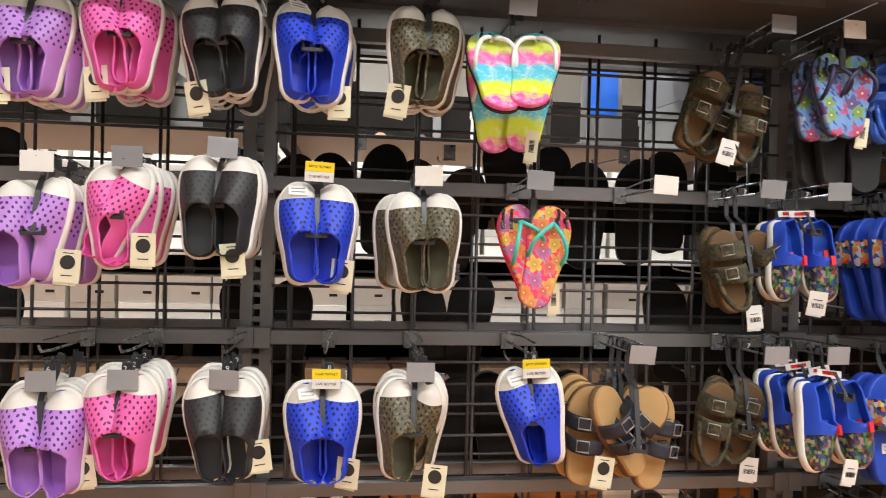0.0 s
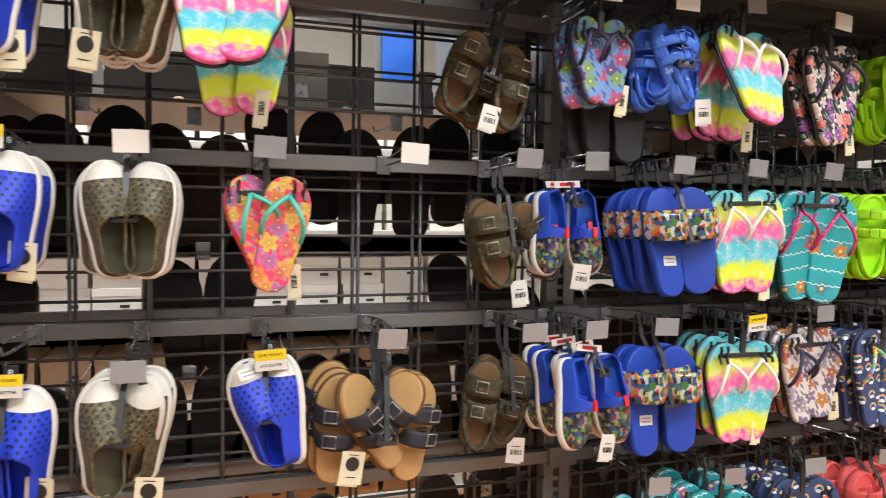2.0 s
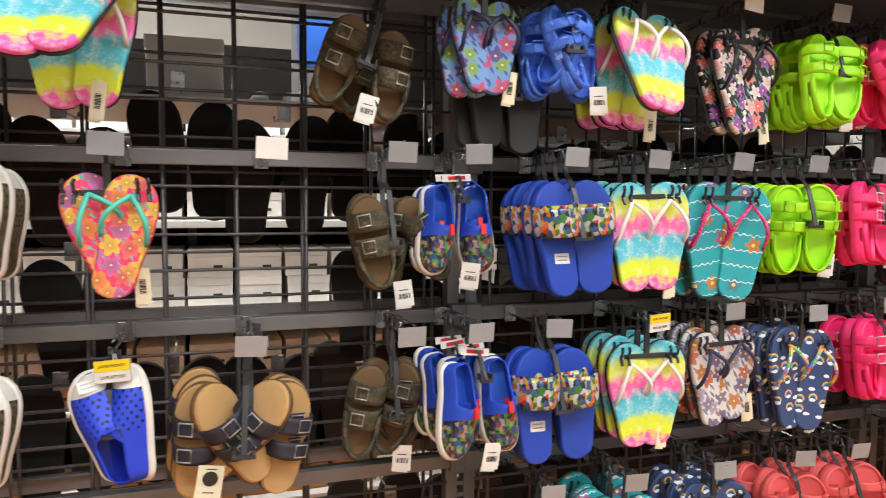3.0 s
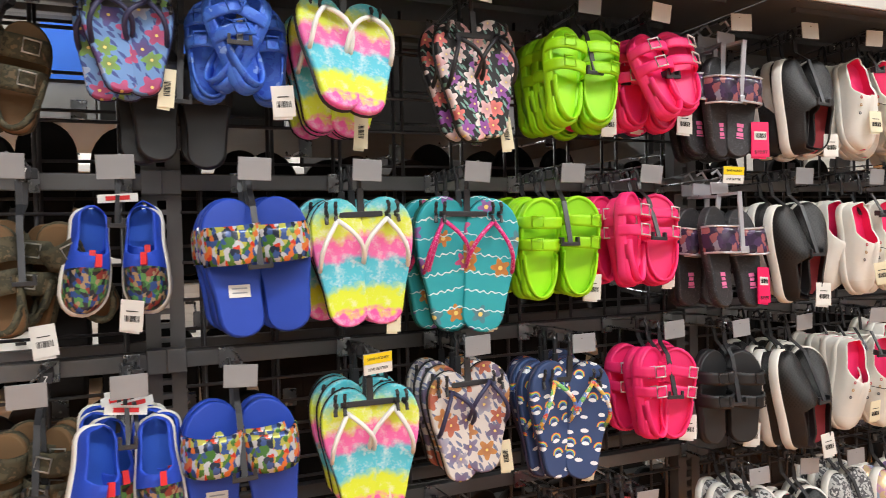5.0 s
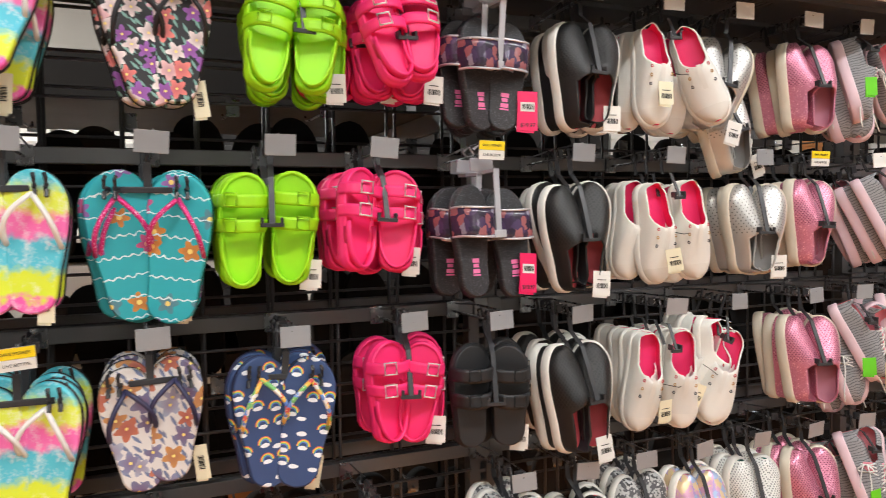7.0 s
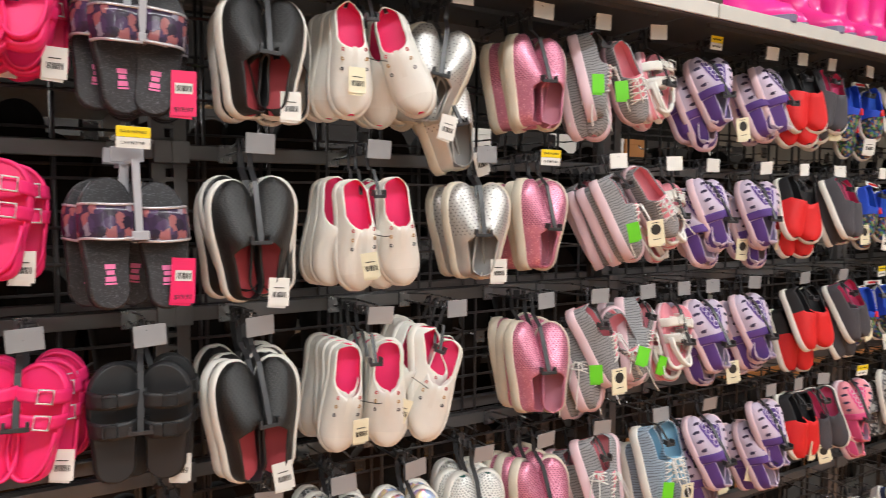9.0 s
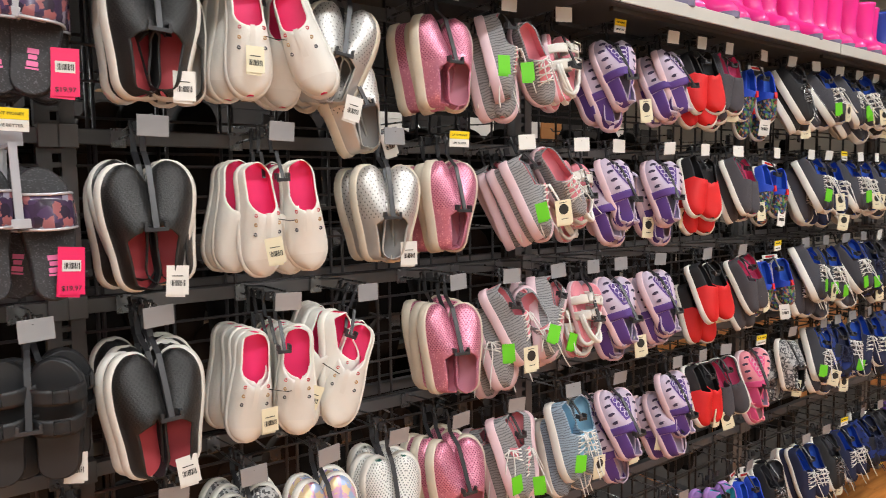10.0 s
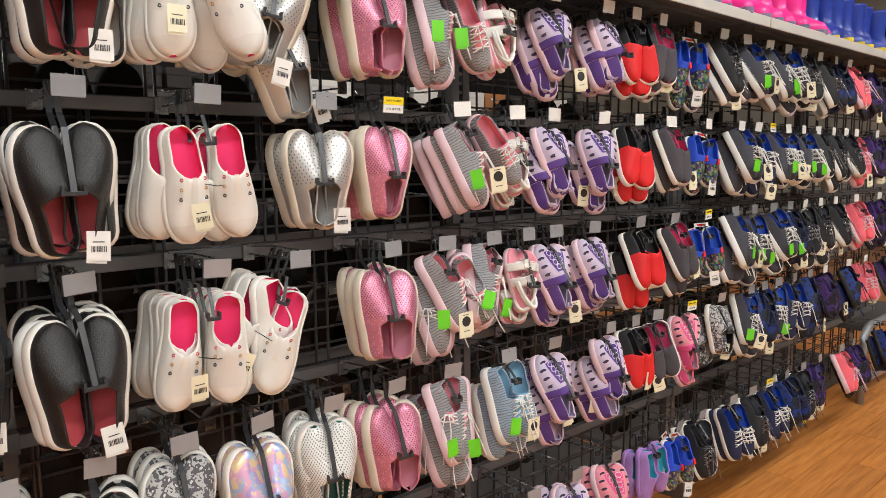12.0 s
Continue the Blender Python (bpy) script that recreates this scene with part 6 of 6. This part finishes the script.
show_sole = [sole_mesh("sole", 0.25, 0.045, 1, 0.018, BROWN_SIDE), upper_meshes(0.25, 0.044, 1, 0.014, 0.07, 0.5, 0.985, 1.1, DARKS[1], DARKS[0])["upper"], upper_meshes(0.25, 0.044, 1, 0.014, 0.07, 0.5, 0.985, 1.1, DARKS[0], DARKS[0])["upper"], upper_meshes(0.25, 0.044, 1, 0.014, 0.07, 0.5, 0.985, 1.1, BROWN_SIDE, DARKS[0])["upper"]]
# Units past x 1.0 are darkened; the last two are added as dark backing.
for u in range(7):
    x0 = SX0 + u * 1.2
    unit = tagged(new("shoe_shelf_unit"), "pale steel shelving unit stacked with shoe boxes", "shelving unit", "shelving across the next aisle")
    unit.matrix_basis = pose(x0, SY, 0)
    part("back_panel", screen_back if x0 > 1.0 else back_mesh, unit)
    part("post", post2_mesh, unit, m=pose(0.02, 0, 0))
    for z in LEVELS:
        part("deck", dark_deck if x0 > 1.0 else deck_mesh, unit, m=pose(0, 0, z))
    for li, z in enumerate(LEVELS):
        for i in range(6):
            if u > 4 and li < 3:
                continue
            for lay in range(2 if li in (1, 2) else 1):
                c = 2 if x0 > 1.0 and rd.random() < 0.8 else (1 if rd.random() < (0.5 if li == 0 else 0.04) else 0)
                bx = tagged(new("shoe_box"), ("white cardboard shoe box on a shelf", "brown cardboard shoe box on a shelf", "dark shoe box added to keep the backdrop dark")[c], "shoe box", "shoe boxes on the far shelves")
                bx.matrix_basis = pose(x0 + 0.1 + i * 0.2 + rd.uniform(-0.006, 0.006), SY + 0.04 + rd.uniform(0, 0.03), z + 0.0305 + lay * 0.1185)
                part("carton", box_meshes[c], bx)
                part("lid", lid_meshes[c], bx)
                if u < 5:
                    part("printed_mark", icon_mesh, bx, "small dark print", pose(0.03, -0.0025, 0.045))
            if li in (3, 4) and u < 5 and rd.random() < 0.7:
                sh = tagged(new("display_shoe"), "dark display shoe standing on a shoe box", "shoe", "display shoes on the far shelves")
                sh.matrix_basis = pose(x0 + 0.1 + i * 0.2, SY + 0.06, z + 0.031 + 0.1185, -90, 0, rd.uniform(150, 210)) @ pose(0, 0, 0.0, 0, 0, 0)
                part("sole", show_sole[0], sh)
                part("upper", rd.choice(show_sole[1:]), sh)
for bx, half in ((1.0, 0.05), (1.26, 0.1)):
    sg = tagged(new("sign_board"), "blue sign board with a grey backing standing behind the rack", "sign board", "sign boards behind the rack")
    sg.matrix_basis = pose(bx, 2.42, 1.7045)
    part("board", box("board", -half, half, 0, 0.012, 0.17, 0.36, BLUE_SIGN, 0.002), sg)
    part("backing", box("backing", -half - 0.02, half + 0.02, 0.0125, 0.018, 0.0, 0.4, BOX_GREY, 0.002), sg)
rear_deck = box("deck", 0.03, BAY - 0.03, 0.2, 0.78, 0, 0.004, EDGE)
# Dark copy of the deck, so its lit underside does not show.
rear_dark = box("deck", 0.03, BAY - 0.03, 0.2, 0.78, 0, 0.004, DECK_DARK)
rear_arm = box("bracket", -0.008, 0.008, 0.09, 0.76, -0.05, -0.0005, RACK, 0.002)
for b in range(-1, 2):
    sh = tagged(new("rear_shelf"), "rear shelf coloured dark to keep the backdrop dark" if b == 1 else "pale steel shelf on the rear of the rack", "shelf", "rear shelves of the rack")
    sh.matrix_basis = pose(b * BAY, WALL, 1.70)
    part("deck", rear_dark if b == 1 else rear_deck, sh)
    for ax in (0.04, BAY - 0.04):
        part("bracket", rear_arm, sh, m=pose(ax, 0, 0))
grey_box = [box("carton", -0.085, 0.085, 0, 0.28, 0, 0.15, mt, 0.004) for mt in (BOX_GREY, BOX_WHITE, BOX_GREY)]
grey_lid = [box("lid", -0.088, 0.088, -0.003, 0.283, 0.12, 0.155, mt, 0.004) for mt in (BOX_GREY, BOX_WHITE, BOX_GREY)]
bx = -1.1
while bx < 1.6:
    c = rd.randrange(3)
    if rd.random() < 0.72:
        ct = tagged(new("carton"), "white cardboard carton on the rear shelf" if c == 1 else "grey cardboard carton on the rear shelf", "carton", "cartons on the rear shelf")
        ct.matrix_basis = pose(bx, 2.06 + rd.uniform(-0.03, 0.03), 1.7045, 0, 0, rd.uniform(-8, 8))
        part("box", grey_box[c], ct)
        part("lid", grey_lid[c], ct)
        if rd.random() < 0.62 and bx > -0.9:
            c = rd.randrange(3)
            ct = tagged(new("carton"), "white carton stacked on another carton" if c == 1 else "grey carton stacked on another carton", "carton", "cartons on the rear shelf")
            ct.matrix_basis = pose(bx + rd.uniform(-0.01, 0.01), 2.06 + rd.uniform(-0.02, 0.02), 1.86, 0, 0, rd.uniform(-6, 6))
            part("box", grey_box[c], ct)
            part("lid", grey_lid[c], ct)
    bx += rd.uniform(0.2, 0.3)

# ---- bench past the end of the rack ----
bench = tagged(new("bench"), "low bench with a rounded grey steel frame beside the rack", "bench")
bench.matrix_basis = pose(6.72, 1.6, 0)
for sy in (0.0, 0.4):
    bm = bmesh.new()
    pts = [(0, sy, 0.0), (0, sy, 0.36)] + [(0.1 - 0.1 * math.cos(a), sy, 0.36 + 0.1 * math.sin(a)) for a in (0.3, 0.7, 1.1, 1.57)] + [(0.9, sy, 0.46)] + [(0.9 + 0.1 * math.sin(a), sy, 0.36 + 0.1 * math.cos(a)) for a in (0.4, 0.8, 1.2, 1.57)] + [(1.0, sy, 0.0)]
    add_tube(bm, pts, 0.024, 8)
    part("frame", finish("frame", bm, PLATE, True), bench, "grey rounded steel frame")
part("rail", box("rail", 0.0, 1.0, 0.0, 0.03, 0.1, 0.135, PLATE, 0.004), bench)
part("seat", box("seat", 0.06, 0.94, 0.03, 0.37, 0.42, 0.46, SHELF, 0.01), bench, "dark seat board")

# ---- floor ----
# Pale slab, unseen, is added so the floor bounces less warm light.
floor = tagged(new("floor", box("floor", -7, 16, -13, 9, -0.1, -0.006, BOUNCE_SLAB)), "honey-brown wood plank floor with an added pale slab beyond for cooler bounce light", "floor", kind="structure")
plank_mesh = box("plank", 0.0012, 1.1988, 0.001, 0.129, -0.0055, 0.0, PLANK, 0.0)
for j in range(15):
    for i in range(7):
        part("plank", plank_mesh, floor, m=pose(2.6 + i * 1.2 + (0.4 * j) % 1.2, -0.25 + j * 0.13, 0))
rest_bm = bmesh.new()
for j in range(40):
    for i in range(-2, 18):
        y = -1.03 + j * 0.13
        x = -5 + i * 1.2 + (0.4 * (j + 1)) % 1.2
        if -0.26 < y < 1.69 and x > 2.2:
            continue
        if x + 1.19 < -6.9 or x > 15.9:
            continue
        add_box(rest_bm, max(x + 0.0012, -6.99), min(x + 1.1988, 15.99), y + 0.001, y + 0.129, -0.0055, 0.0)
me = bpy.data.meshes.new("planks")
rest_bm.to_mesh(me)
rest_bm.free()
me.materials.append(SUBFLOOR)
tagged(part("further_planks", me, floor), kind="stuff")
